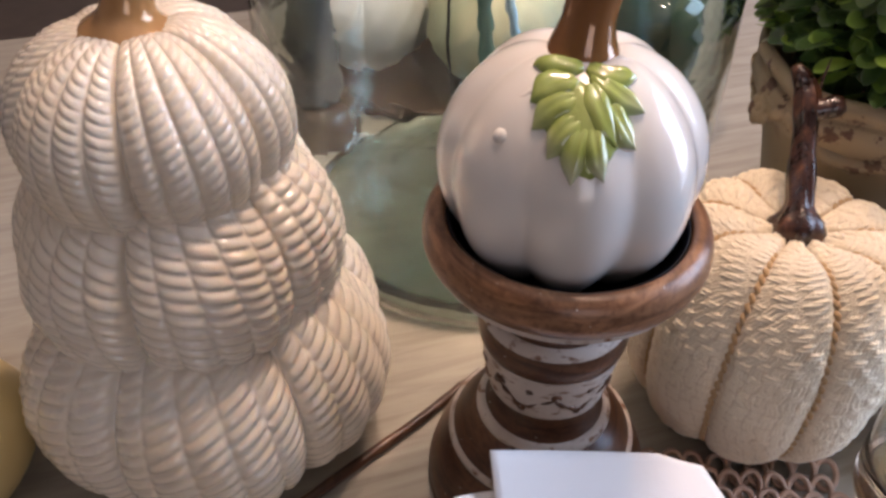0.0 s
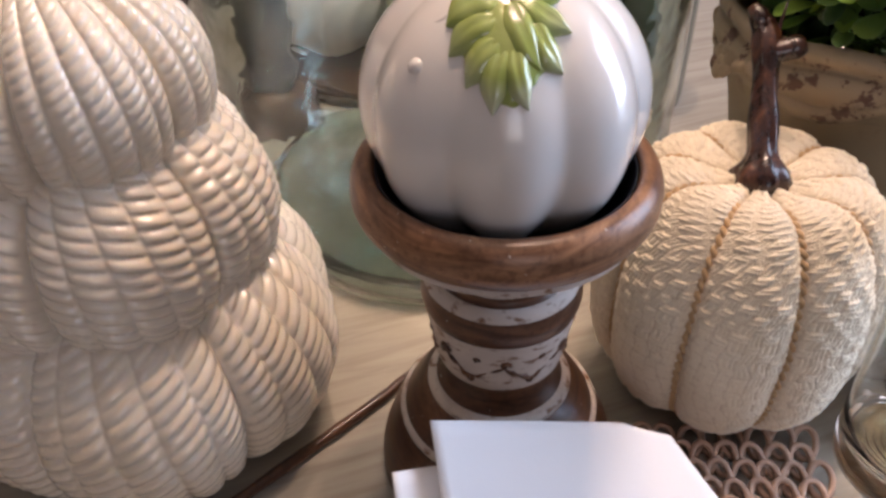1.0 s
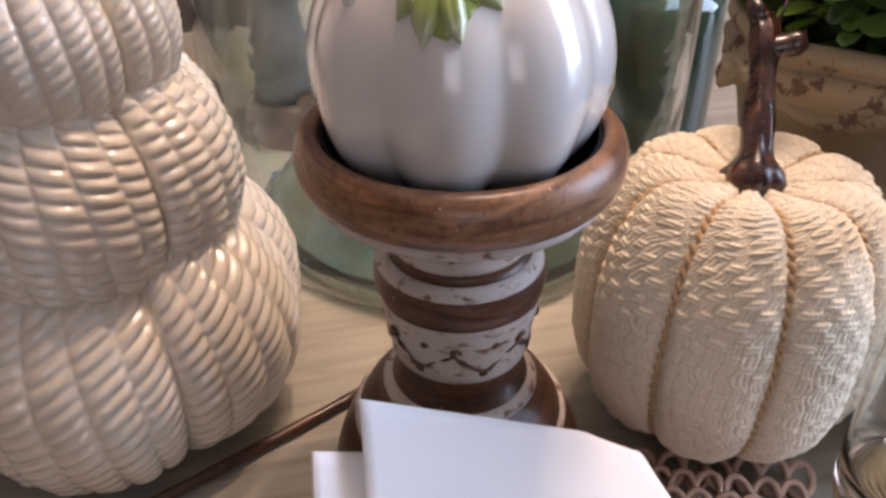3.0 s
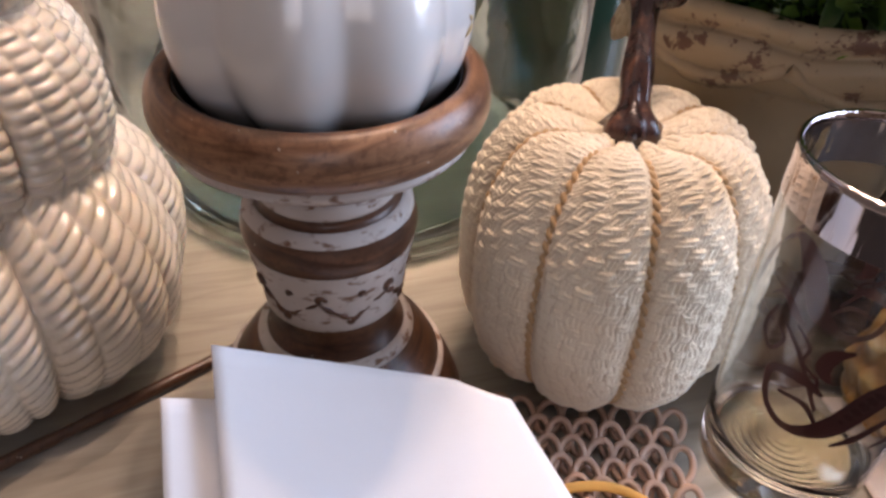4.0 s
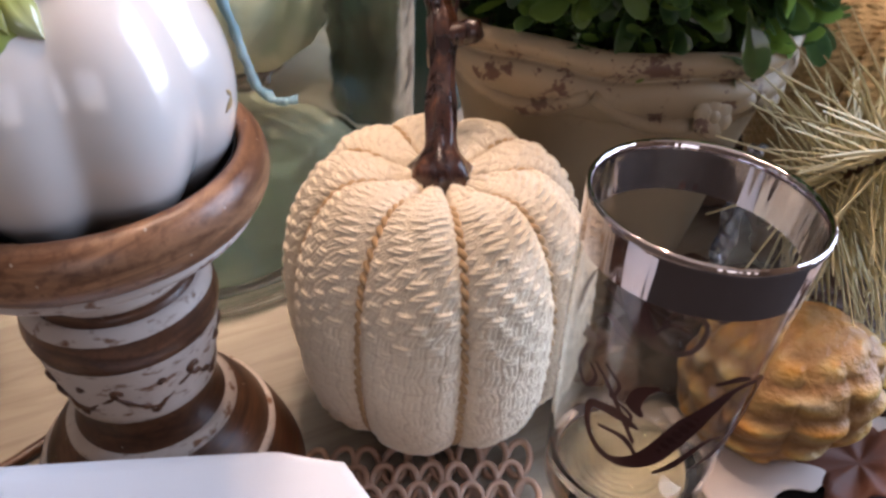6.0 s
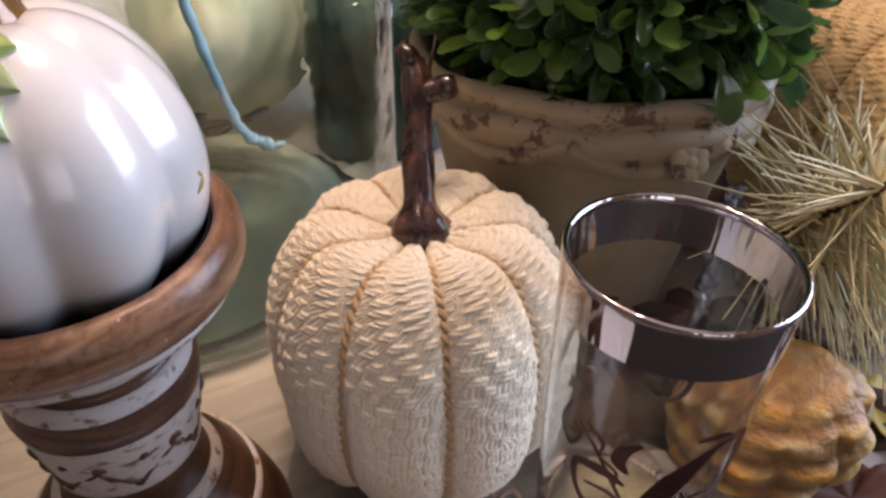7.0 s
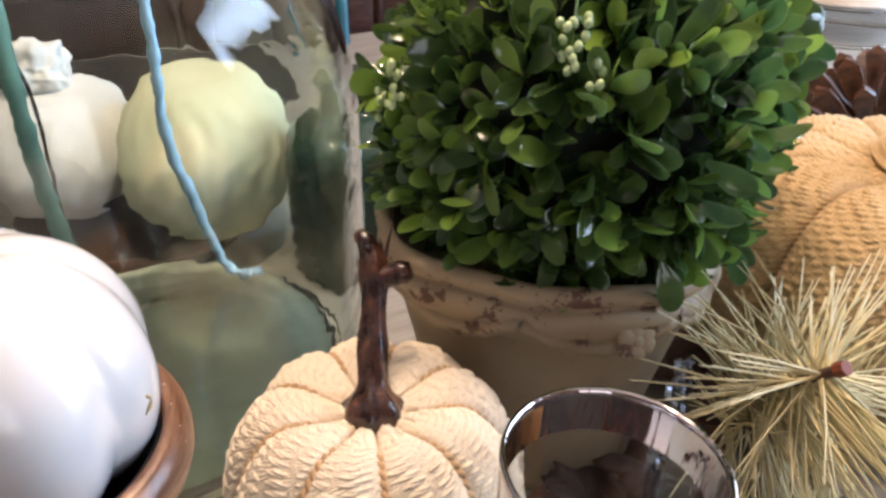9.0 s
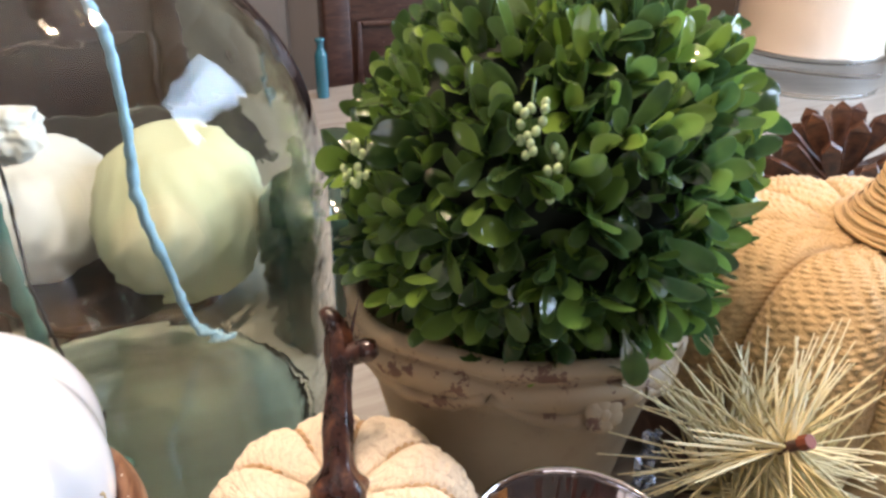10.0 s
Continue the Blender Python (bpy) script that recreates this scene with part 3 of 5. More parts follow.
# ---- woven fabric pumpkin ----
def basket(u, v, cell):
    """Height 0..1 of a loose basket weave at arc lengths u and v, and how far from a gap it is."""
    # level bars of two yarns float over a ground of upright yarns, staggered from row to row
    period, row = 2.30 * cell, 0.84 * cell
    j = np.floor(v / row)
    fy = v / row - j
    x = u / period + 0.5 * np.mod(j, 2) + 0.10 * np.mod(np.sin(j * 7.31) * 917.13, 1.0)
    i = np.floor(x)
    wild = np.mod(np.sin(i * 12.9898 + j * 78.233) * 43758.5453, 1.0)
    a = np.clip((x - i) / (0.50 + 0.10 * wild), 0, 1)
    yarn = 0.50 + 0.50 * np.abs(np.sin(2 * math.pi * fy)) ** 0.8
    bar = np.clip(1 - np.abs(2 * a - 1) ** 3.0, 0, 1) ** 0.7 * np.clip(1 - np.abs(2 * fy - 1) ** 3.2, 0, 1) ** 0.6
    ground = np.abs(np.sin(math.pi * 6 * x)) ** 0.7
    height = np.maximum(bar * yarn * (0.68 + 0.45 * wild), 0.40 * ground)
    return height, np.where(a < 1, bar * (0.75 + 0.25 * yarn), 0.60 + 0.22 * ground)


def belly(ph, sq):
    """Half width of a stuffed pumpkin: domed above, fuller and flatter below."""
    down = np.clip(-np.cos(ph), 0, 1)
    return np.where(ph > math.pi / 2, (1 - down ** 3.4) ** 0.37, np.sin(ph) ** sq)


def woven_pumpkin(a, b, zc, ribs, start, cell, dimple, nu, nv, depth=0.13, relief=0.0011, sq=0.72, low=0.0):
    th = np.linspace(0, 2 * math.pi, nu, endpoint=False)[None, :]
    ph = np.linspace(0.03, math.pi - 0.03, nv)[:, None]
    d, fr, rib_no = groove_distance(th, ribs, start)
    rib = np.sqrt(np.clip(1 - (1 - 2 * d) ** 2, 0, 1))
    sp = np.sin(ph)
    wide = belly(ph, sq)
    u = (fr - 0.5) * 2 * math.pi / ribs * a + rib_no * 0.0137
    v = ph * (a * 0.5 + b * 0.5) * 1.08
    wob = 0.0006 * np.sin(v * 420 + rib_no * 2.1) + 0.0005 * np.sin(u * 510 + v * 130)
    h, full = basket(u * np.clip(wide, 0.35, 1) + wob, v + 0.0004 * np.sin(u * 260 + rib_no * 1.7) + 0.0006 * np.sin(u * 90 + v * 60), cell)
    seam = np.exp(-((d / 0.055) ** 2))
    cord = (0.5 + 0.5 * np.sin(v * 1400 + np.where(fr < 0.5, 1, -1) * d * 70)) * np.exp(-((d / 0.04) ** 2))
    amp = np.clip(sp * 2.2, 0, 1) * (0.72 + 0.28 * np.tanh(2.5 * np.cos(ph)))
    r = a * wide * (1 - depth * (1 - rib)) + amp * relief * (h * (1 - seam) + 0.9 * cord)
    z = zc + b * np.cos(ph) * (1 - 0.06 * (1 - rib) * np.abs(np.cos(ph))) - dimple * np.exp(-((ph / 0.42) ** 2)) + relief * h * np.cos(ph) * (1 - seam)
    z = z + 0 * th
    if low is not None:
        z = np.maximum(z, low)
    me = sheet(np.stack([r * np.cos(th), r * np.sin(th), z], -1))
    # Shade put into the colour: darker in weave gaps and along seam grooves.
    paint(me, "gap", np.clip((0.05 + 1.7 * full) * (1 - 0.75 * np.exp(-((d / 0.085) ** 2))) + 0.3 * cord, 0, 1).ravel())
    return me


def fabric_pumpkin():
    t = thing("fabric_pumpkin", (0.1455, 0.2485, 0), "cream woven cotton pumpkin with rope seams and brown stem", "pumpkin decoration")
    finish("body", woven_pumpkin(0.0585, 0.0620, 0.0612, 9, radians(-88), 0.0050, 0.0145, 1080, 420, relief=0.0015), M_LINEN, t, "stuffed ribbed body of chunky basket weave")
    for k in range(9):
        a0 = radians(-88) + k * 2 * math.pi / 9
        line = []
        for ph in np.linspace(0.30, 2.75, 150):
            r = 0.0585 * float(belly(ph, 0.72)) * 0.87 + 0.0016
            z = 0.0612 + 0.0620 * math.cos(ph) * (1 - 0.06 * abs(math.cos(ph))) - 0.0145 * math.exp(-((ph / 0.42) ** 2))
            a1 = a0 + 0.010 * math.sin(ph * 9 + k)
            line.append(Vector((r * math.cos(a1), r * math.sin(a1), max(z, 0.002))))
        # two plies twisted round each other
        away, across = Vector((math.cos(a0), math.sin(a0), 0)), Vector((-math.sin(a0), math.cos(a0), 0))
        bm = bmesh.new()
        for ply in (0, math.pi):
            pts = []
            for i, p in enumerate(line):
                along = (line[min(i + 1, 149)] - line[max(i - 1, 0)]).normalized()
                out = across.cross(along).normalized()
                w = ply + i * 0.62
                pts.append(p + 0.00115 * (math.cos(w) * across + math.sin(w) * out))
            tube(pts, 0.00125, 6, bm)
        part("seam_cord", bm, M_CORDTAN, t, "tan twisted cord in the seam")
    pts = curve_points([(0.0004, 0.001, 0.1045), (0.0004, 0.0018, 0.1115), (0.0010, 0.007, 0.119), (0.0022, 0.017, 0.130), (0.0040, 0.027, 0.141), (0.0048, 0.035, 0.150), (0.0040, 0.039, 0.155)], 6)
    rad = [0.0050 + 0.0006 * math.sin(i * 0.5) + 0.0058 * math.exp(-((max(0, i - 4) / 5.0) ** 2)) for i in range(len(pts))]
    bm = tube(pts, rad, 28)
    n = 28
    bm.verts.ensure_lookup_table()
    for i, p in enumerate(pts):
        for k in range(n):
            v = bm.verts[i * n + k]
            a = 2 * math.pi * k / n
            flare = max(0.0, 1 - i / 8)
            v.co = p + (v.co - p) * (1 + (0.09 - 0.03 * flare) * math.sin(7 * a + 0.16 * i) + 0.06 * noise.noise(v.co * 260))
    part("stem", bm, M_STEM, t, "glossy dark brown ridged stem")
    part("stem_branch", tube(curve_points([(0.0045, 0.030, 0.1465), (0.011, 0.030, 0.1475), (0.018, 0.029, 0.150)], 4), [0.0042, 0.004, 0.0042, 0.0045, 0.0044, 0.0046, 0.0048, 0.0040, 0.0032], 12), M_STEM, t, "short broken side branch")
    part("stem_branch", tube([(0.0042, 0.038, 0.1535), (0.0020, 0.0405, 0.1575), (-0.0005, 0.042, 0.1605)], [0.0046, 0.0038, 0.0022], 10), M_STEM, t)
    part("thorn", tube([(0.0080, 0.033, 0.148), (0.0105, 0.038, 0.156), (0.0130, 0.0415, 0.164)], [0.0009, 0.0007, 0.0002], 8), M_STEM, t, "thin thorn on the stem")


fabric_pumpkin()


# ---- glass tumbler ----
def tumbler():
    t = thing("tumbler", pose(0.2085, 0.1885, 0.0015, -1.2, 3.0, 0), "tall clear tumbler with silver band and brown scroll print", "drinking glass")
    H = 0.1310

    def rad(z):
        return 0.0285 + (0.0352 - 0.0285) * (z / H)

    outer = [(0.0, 0.0), (0.0235, 0.0), (0.0268, 0.0012), (0.0283, 0.005)] + [(rad(z), z) for z in np.linspace(0.010, H - 0.001, 16)]
    inner = [(rad(H) - 0.0006, H), (rad(H) - 0.0014, H - 0.0008)] + [(rad(z) - 0.0017, z) for z in np.linspace(H - 0.004, 0.018, 14)] + [(0.0240, 0.0135), (0.0180, 0.0115), (0.0, 0.0110)]
    g = part("bowl", revolve(outer + inner, 96), M_GLASS, t, "thin clear glass with thick base")
    g.visible_shadow = False
    rings = [(0.0, 0.0130)] + [(r, 0.0130 + 0.0003 * math.sin(r * 1100) ** 2) for r in np.linspace(0.002, 0.0235, 30)] + [(0.0240, 0.0145), (0.0225, 0.0165), (0.0, 0.0160)]
    part("base", revolve(rings, 72), M_OLIVE, t, "thick olive tinted base with fine rings").visible_shadow = False
    band = [(rad(z) + 0.00015, z) for z in np.linspace(H - 0.0175, H - 0.0006, 8)] + [(rad(H) - 0.0007, H + 0.0003)] + [(rad(z) - 0.00185, z) for z in np.linspace(H - 0.001, H - 0.0175, 8)]
    part("silver_band", revolve(band, 96), M_SILVER, t, "mirror silver band round the rim")

    def ribbon(pts, widths, name="scroll_print", up=0.024):
        """A printed stroke on the wall: pts are (angle in degrees, height), widths in metres."""
        pts = curve_points([(a, z + up, 0) for a, z in pts], 7)
        n = len(pts)
        bm = bmesh.new()
        rows = []
        for i, p in enumerate(pts):
            q0, q1 = pts[max(i - 1, 0)], pts[min(i + 1, n - 1)]
            s = i / (n - 1) * (len(widths) - 1)
            w = np.interp(s, range(len(widths)), widths) * 0.62
            dx, dz = radians(q1.x - q0.x) * 0.03, q1.y - q0.y
            L = math.hypot(dx, dz) or 1
            nx, nz = -dz / L, dx / L
            row = []
            for e in (-1, 1):
                z = p.y + e * w * nz
                ang = radians(p.x) + e * w * nx / 0.03
                r = rad(z) + 0.00018
                row.append(bm.verts.new((r * math.cos(ang), r * math.sin(ang), z)))
            rows.append(row)
        for a, b in zip(rows, rows[1:]):
            bm.faces.new((a[0], a[1], b[1], b[0]))
        part(name, bm, M_BROWNPRINT, t, "brown enamel scroll")

    for turn in (-112, 68):
        ribbon([(turn + 52, 0.060), (turn + 36, 0.060), (turn + 18, 0.046), (turn + 2, 0.028), (turn - 18, 0.022), (turn - 34, 0.028), (turn - 38, 0.040), (turn - 22, 0.043), (turn - 8, 0.040)], [0.0014, 0.0022, 0.0070, 0.0060, 0.0022, 0.0016, 0.0020, 0.0036, 0.0008])
        ribbon([(turn - 30, 0.034), (turn - 14, 0.034), (turn - 2, 0.026)], [0.0008, 0.0016, 0.0008])
        ribbon([(turn - 40, 0.058), (turn - 26, 0.050), (turn - 8, 0.033)], [0.0006, 0.0013, 0.0006])
        ribbon([(turn - 34, 0.060), (turn - 24, 0.055), (turn - 24, 0.049), (turn - 14, 0.045), (turn - 13, 0.039), (turn - 8, 0.034)], [0.0006, 0.001, 0.0006, 0.001, 0.0006, 0.0006])
        ribbon([(turn + 54, 0.060), (turn + 66, 0.052), (turn + 62, 0.040), (turn + 48, 0.030), (turn + 30, 0.022)], [0.0012, 0.0046, 0.0040, 0.0030, 0.0006])
        ribbon([(turn + 44, 0.036), (turn + 32, 0.036), (turn + 18, 0.026), (turn + 8, 0.021)], [0.0006, 0.0018, 0.0026, 0.0006])
        ribbon([(turn - 48, 0.062), (turn - 52, 0.052), (turn - 44, 0.046), (turn - 38, 0.052), (turn - 44, 0.056)], [0.0006, 0.0012, 0.0012, 0.0010, 0.0005])
        ribbon([(turn - 4, 0.060), (turn - 12, 0.056), (turn - 14, 0.050), (turn - 8, 0.046)], [0.0008, 0.0034, 0.0036, 0.0010])
        ribbon([(turn + 22, 0.064), (turn + 34, 0.065), (turn + 44, 0.063)], [0.0010, 0.0022, 0.0008])


tumbler()


# ---- folded white cards ----
def card(name, corners, bow, label):
    """A thin sheet over four corners (top left, top right, bottom right, bottom left) with a soft bow and a chamfered corner."""
    tl, tr, br, bl = (Vector(c) for c in corners)
    nrm = (tr - tl).cross(bl - tl).normalized()
    n, m = 26, 20
    bm = bmesh.new()
    grid = []
    for j in range(m + 1):
        row = []
        for i in range(n + 1):
            s, q = i / n, j / m
            if s > 0.80:
                q = q + (1 - q) * 0.10 * (s - 0.80) / 0.20
            p = tl.lerp(tr, s).lerp(bl.lerp(br, s), q)
            p = p + nrm * (bow * math.sin(math.pi * s) * (1 - 0.3 * q) + 0.0006 * math.sin(7 * s + 5 * q))
            row.append(bm.verts.new(p))
        grid.append(row)
    for j in range(m):
        for i in range(n):
            bm.faces.new((grid[j][i], grid[j][i + 1], grid[j + 1][i + 1], grid[j + 1][i]))
    bmesh.ops.recalc_face_normals(bm, faces=bm.faces)
    bmesh.ops.solidify(bm, geom=bm.faces[:], thickness=0.0007)
    return part(name, bm, M_PAPER, FOLDED, label)


FOLDED = thing("paper_card", (0, 0, 0), "white folded paper card leaning in front of the candle holder", "card")
card("front_leaf", [(0.016, 0.155, 0.087), (0.103, 0.187, 0.040), (0.132, 0.150, 0.012), (0.030, 0.085, 0.003)], 0.003, "front leaf of white paper")
card("back_leaf", [(0.004, 0.143, 0.078), (0.060, 0.170, 0.048), (0.090, 0.118, 0.010), (0.012, 0.082, 0.003)], 0.002, "back leaf of white paper")


# ---- large glass jar ----
JAR = (0.026, 0.402, 0)


def glass_jar():
    t = thing("glass_jar", JAR, "large pale sea green glass demijohn jar", "glass jar")
    outer = smooth_profile([(0.098, 0.0), (0.108, 0.004), (0.119, 0.016), (0.1255, 0.040), (0.1275, 0.080), (0.1275, 0.150), (0.1250, 0.185), (0.1150, 0.222), (0.0960, 0.250), (0.0700, 0.272), (0.0480, 0.292), (0.0400, 0.315), (0.0390, 0.350), (0.0440, 0.366), (0.0455, 0.374)], 5)
    inner = [(max(r - 0.0058, 0.0), z) for r, z in reversed(outer) if z > 0.012]
    floor_in = smooth_profile([(0.114, 0.0135), (0.098, 0.0105), (0.060, 0.0150), (0.0, 0.0200)], 5)
    under = smooth_profile([(0.0, 0.010), (0.050, 0.007), (0.080, 0.002), (0.098, 0.0)], 5)
    g = part("jar_body", revolve(under[:-1] + outer + inner + floor_in, 128), M_JAR, t, "pale green glass body with rounded shoulder")
    g.visible_shadow = False
    part("jar_floor", revolve(smooth_profile([(0.0, 0.0215), (0.060, 0.0170), (0.095, 0.0125), (0.1065, 0.0165), (0.1040, 0.0195), (0.085, 0.0195), (0.050, 0.0225), (0.0, 0.0260)], 5), 96), M_JARBASE, t, "thick deep green glass bottom")


glass_jar()


# ---- twine hanging inside the jar ----
def twine(name, pts, r, mat, label):
    c = curve_points(pts, 14)
    bm = tube(c, [r * (1 + 0.12 * math.sin(i * 1.3) + 0.08 * math.sin(i * 2.9)) for i in range(len(c))], 10)
    for v in bm.verts:
        v.co += Vector((noise.noise(v.co * 500), noise.noise(v.co * 500 + Vector((7, 0, 0))), 0)) * r * 0.25
    return tagged(part(name, bm, mat), label, "cord")


M_TWINE = plain("blue_grey_twine", (0.20, 0.36, 0.46), (0.32, 0.50, 0.60), 300, 0.9, 0.6)
M_CORD = plain("black_cord", (0.012, 0.014, 0.013), rough=0.5)
twine("twine", [(0.034, 0.440, 0.300), (0.0393, 0.470, 0.240), (0.0436, 0.480, 0.210), (0.0438, 0.480, 0.162), (0.0427, 0.480, 0.119), (0.0542, 0.480, 0.067), (0.0633, 0.480, 0.0350), (0.0750, 0.478, 0.0268), (0.0880, 0.476, 0.0268)], 0.0032, M_TWINE, "blue grey twine hanging inside the glass jar")
twine("twine", [(0.012, 0.372, 0.300), (0.0186, 0.345, 0.210), (0.0195, 0.343, 0.164), (0.0230, 0.343, 0.120), (0.030, 0.350, 0.060), (0.040, 0.362, 0.0300)], 0.0036, plain("green_twine", (0.06, 0.16, 0.13), (0.10, 0.24, 0.20), 300, 0.9, 0.6), "dark green twine hanging inside the glass jar")
twine("cord", [(0.000, 0.405, 0.300), (0.0002, 0.40, 0.208), (0.0035, 0.40, 0.177), (0.0029, 0.40, 0.143), (0.0030, 0.40, 0.110), (0.010, 0.402, 0.060), (0.020, 0.404, 0.0285)], 0.0009, M_CORD, "thin black cord hanging inside the glass jar")


# ---- pot with topiary ----
POT = (0.238, 0.345, 0)
POT_TURN = radians(-24)


def pot_shape(a):
    """The rounded square of the pot's plan: how far it bulges at an angle."""
    c, q = abs(math.cos(a - POT_TURN)), abs(math.sin(a - POT_TURN))
    return 1.0 / (c ** 2.5 + q ** 2.5) ** (1 / 2.5)


def plant_pot():
    t = thing("plant_pot", POT, "distressed cream garden pot with moulded swags round the rim", "plant pot")
    prof = smooth_profile([(0.0, 0.0), (0.048, 0.0), (0.050, 0.004), (0.051, 0.012), (0.0575, 0.045), (0.0655, 0.085), (0.0710, 0.108), (0.0735, 0.1125), (0.0775, 0.1190), (0.0790, 0.1250), (0.0775, 0.1290), (0.0752, 0.1310), (0.0785, 0.1345), (0.0795, 0.1385), (0.0772, 0.1415), (0.0738, 0.1410), (0.0715, 0.1360), (0.0690, 0.1290), (0.0, 0.1280)], 5)
    bm = revolve(prof, 144)
    me = bpy.data.meshes.new("pot")
    bmesh.ops.recalc_face_normals(bm, faces=bm.faces)
    for v in bm.verts:
        a = math.atan2(v.co.y, v.co.x)
        k = math.exp(-(((v.co.z - 0.130) / 0.018) ** 2))
        v.co.z += 0.0016 * k * math.sin(8 * a + 1.1)
        s = pot_shape(a) * (1 + 0.012 * k * noise.noise(v.co * 60))
        v.co.x, v.co.y = v.co.x * s, v.co.y * s
    bm.to_mesh(me)
    z = np.array([v.co.z for v in bm.verts])
    bm.free()
    paint(me, "worn", np.clip((z - 0.106) / 0.012, 0.12, 1))
    finish("body", me, M_POT, t, "cream painted flared pot body")
    # drooping swags with a rosette at each corner
    for k in range(8):
        a0 = POT_TURN + radians(-45) + k * math.pi / 4
        pts = []
        for i in range(17):
            s = i / 16
            a = a0 + s * math.pi / 4
            zz = 0.1240 - 0.012 * math.sin(math.pi * s)
            rr = (0.0712 + (zz - 0.108) * 0.40 + 0.0006) * pot_shape(a)
            pts.append((rr * math.cos(a), rr * math.sin(a), zz))
        bm = tube(pts, [0.0030 + 0.0012 * math.sin(math.pi * i / 16) + 0.0005 * math.sin(i * 2.2) for i in range(17)], 12)
        me = bpy.data.meshes.new("swag")
        bm.to_mesh(me)
        paint(me, "worn", np.full(len(bm.verts), 0.9))
        bm.free()
        finish("swag", me, M_POT, t, "moulded swag")
        if k % 2:
            continue
        bm = bmesh.new()
        for q in range(6):
            m = Matrix.Translation((0.0044 * math.cos(q * math.pi / 3), 0.0044 * math.sin(q * math.pi / 3), 0)) @ Matrix.Diagonal((1, 1, 0.40, 1))
            bmesh.ops.create_uvsphere(bm, u_segments=10, v_segments=6, radius=0.0048, matrix=m)
        bmesh.ops.create_uvsphere(bm, u_segments=10, v_segments=6, radius=0.0034, matrix=Matrix.Translation((0, 0, 0.0004)) @ Matrix.Diagonal((1, 1, 0.6, 1)))
        me = bpy.data.meshes.new("rosette")
        bm.to_mesh(me)
        paint(me, "worn", np.full(len(bm.verts), 1.0))
        bm.free()
        ros = finish("rosette", me, M_POT, t, "moulded rosette with chipped paint")
        a0 -= radians(12)
        rr = 0.0790 * pot_shape(a0)
        ros.matrix_basis = Matrix.Translation((rr * math.cos(a0), rr * math.sin(a0), 0.1185)) @ Euler((0, radians(72), a0)).to_matrix().to_4x4()


plant_pot()


def leaf_mesh(name, length, width, fold, droop):
    """A spoon-shaped leaf along +x with its face towards +z."""
    verts, faces = [], []
    shape = [(0, 0.12), (0.10, 0.15), (0.22, 0.36), (0.36, 0.68), (0.50, 0.90), (0.65, 1.0), (0.79, 0.94), (0.90, 0.73), (0.97, 0.42), (1.0, 0.12)]
    n = len(shape) - 1
    for s, wide in shape:
        w = width * 0.5 * wide
        x = length * s
        z = -droop * s * s + 0.0006 * math.sin(3 * s)
        verts += [(x, u * w, z + fold * w * (1.1 * abs(u) - 0.75 * u * u)) for u in (-1, -0.55, 0, 0.55, 1)]
    for i in range(n):
        faces += [(a, a + 5, a + 6, a + 1) for a in range(5 * i, 5 * i + 4)]
    me = bpy.data.meshes.new(name)
    me.from_pydata(verts, [], faces)
    me.materials.append(M_GREEN)
    me.polygons.foreach_set("use_smooth", [True] * len(me.polygons))
    paint(me, "rim", LEAF_RIM)
    return me


LEAF_RIM = [1.0, 0.30, 0.35, 0.30, 1.0] * 9 + [1.0, 0.9, 0.9, 0.9, 1.0]


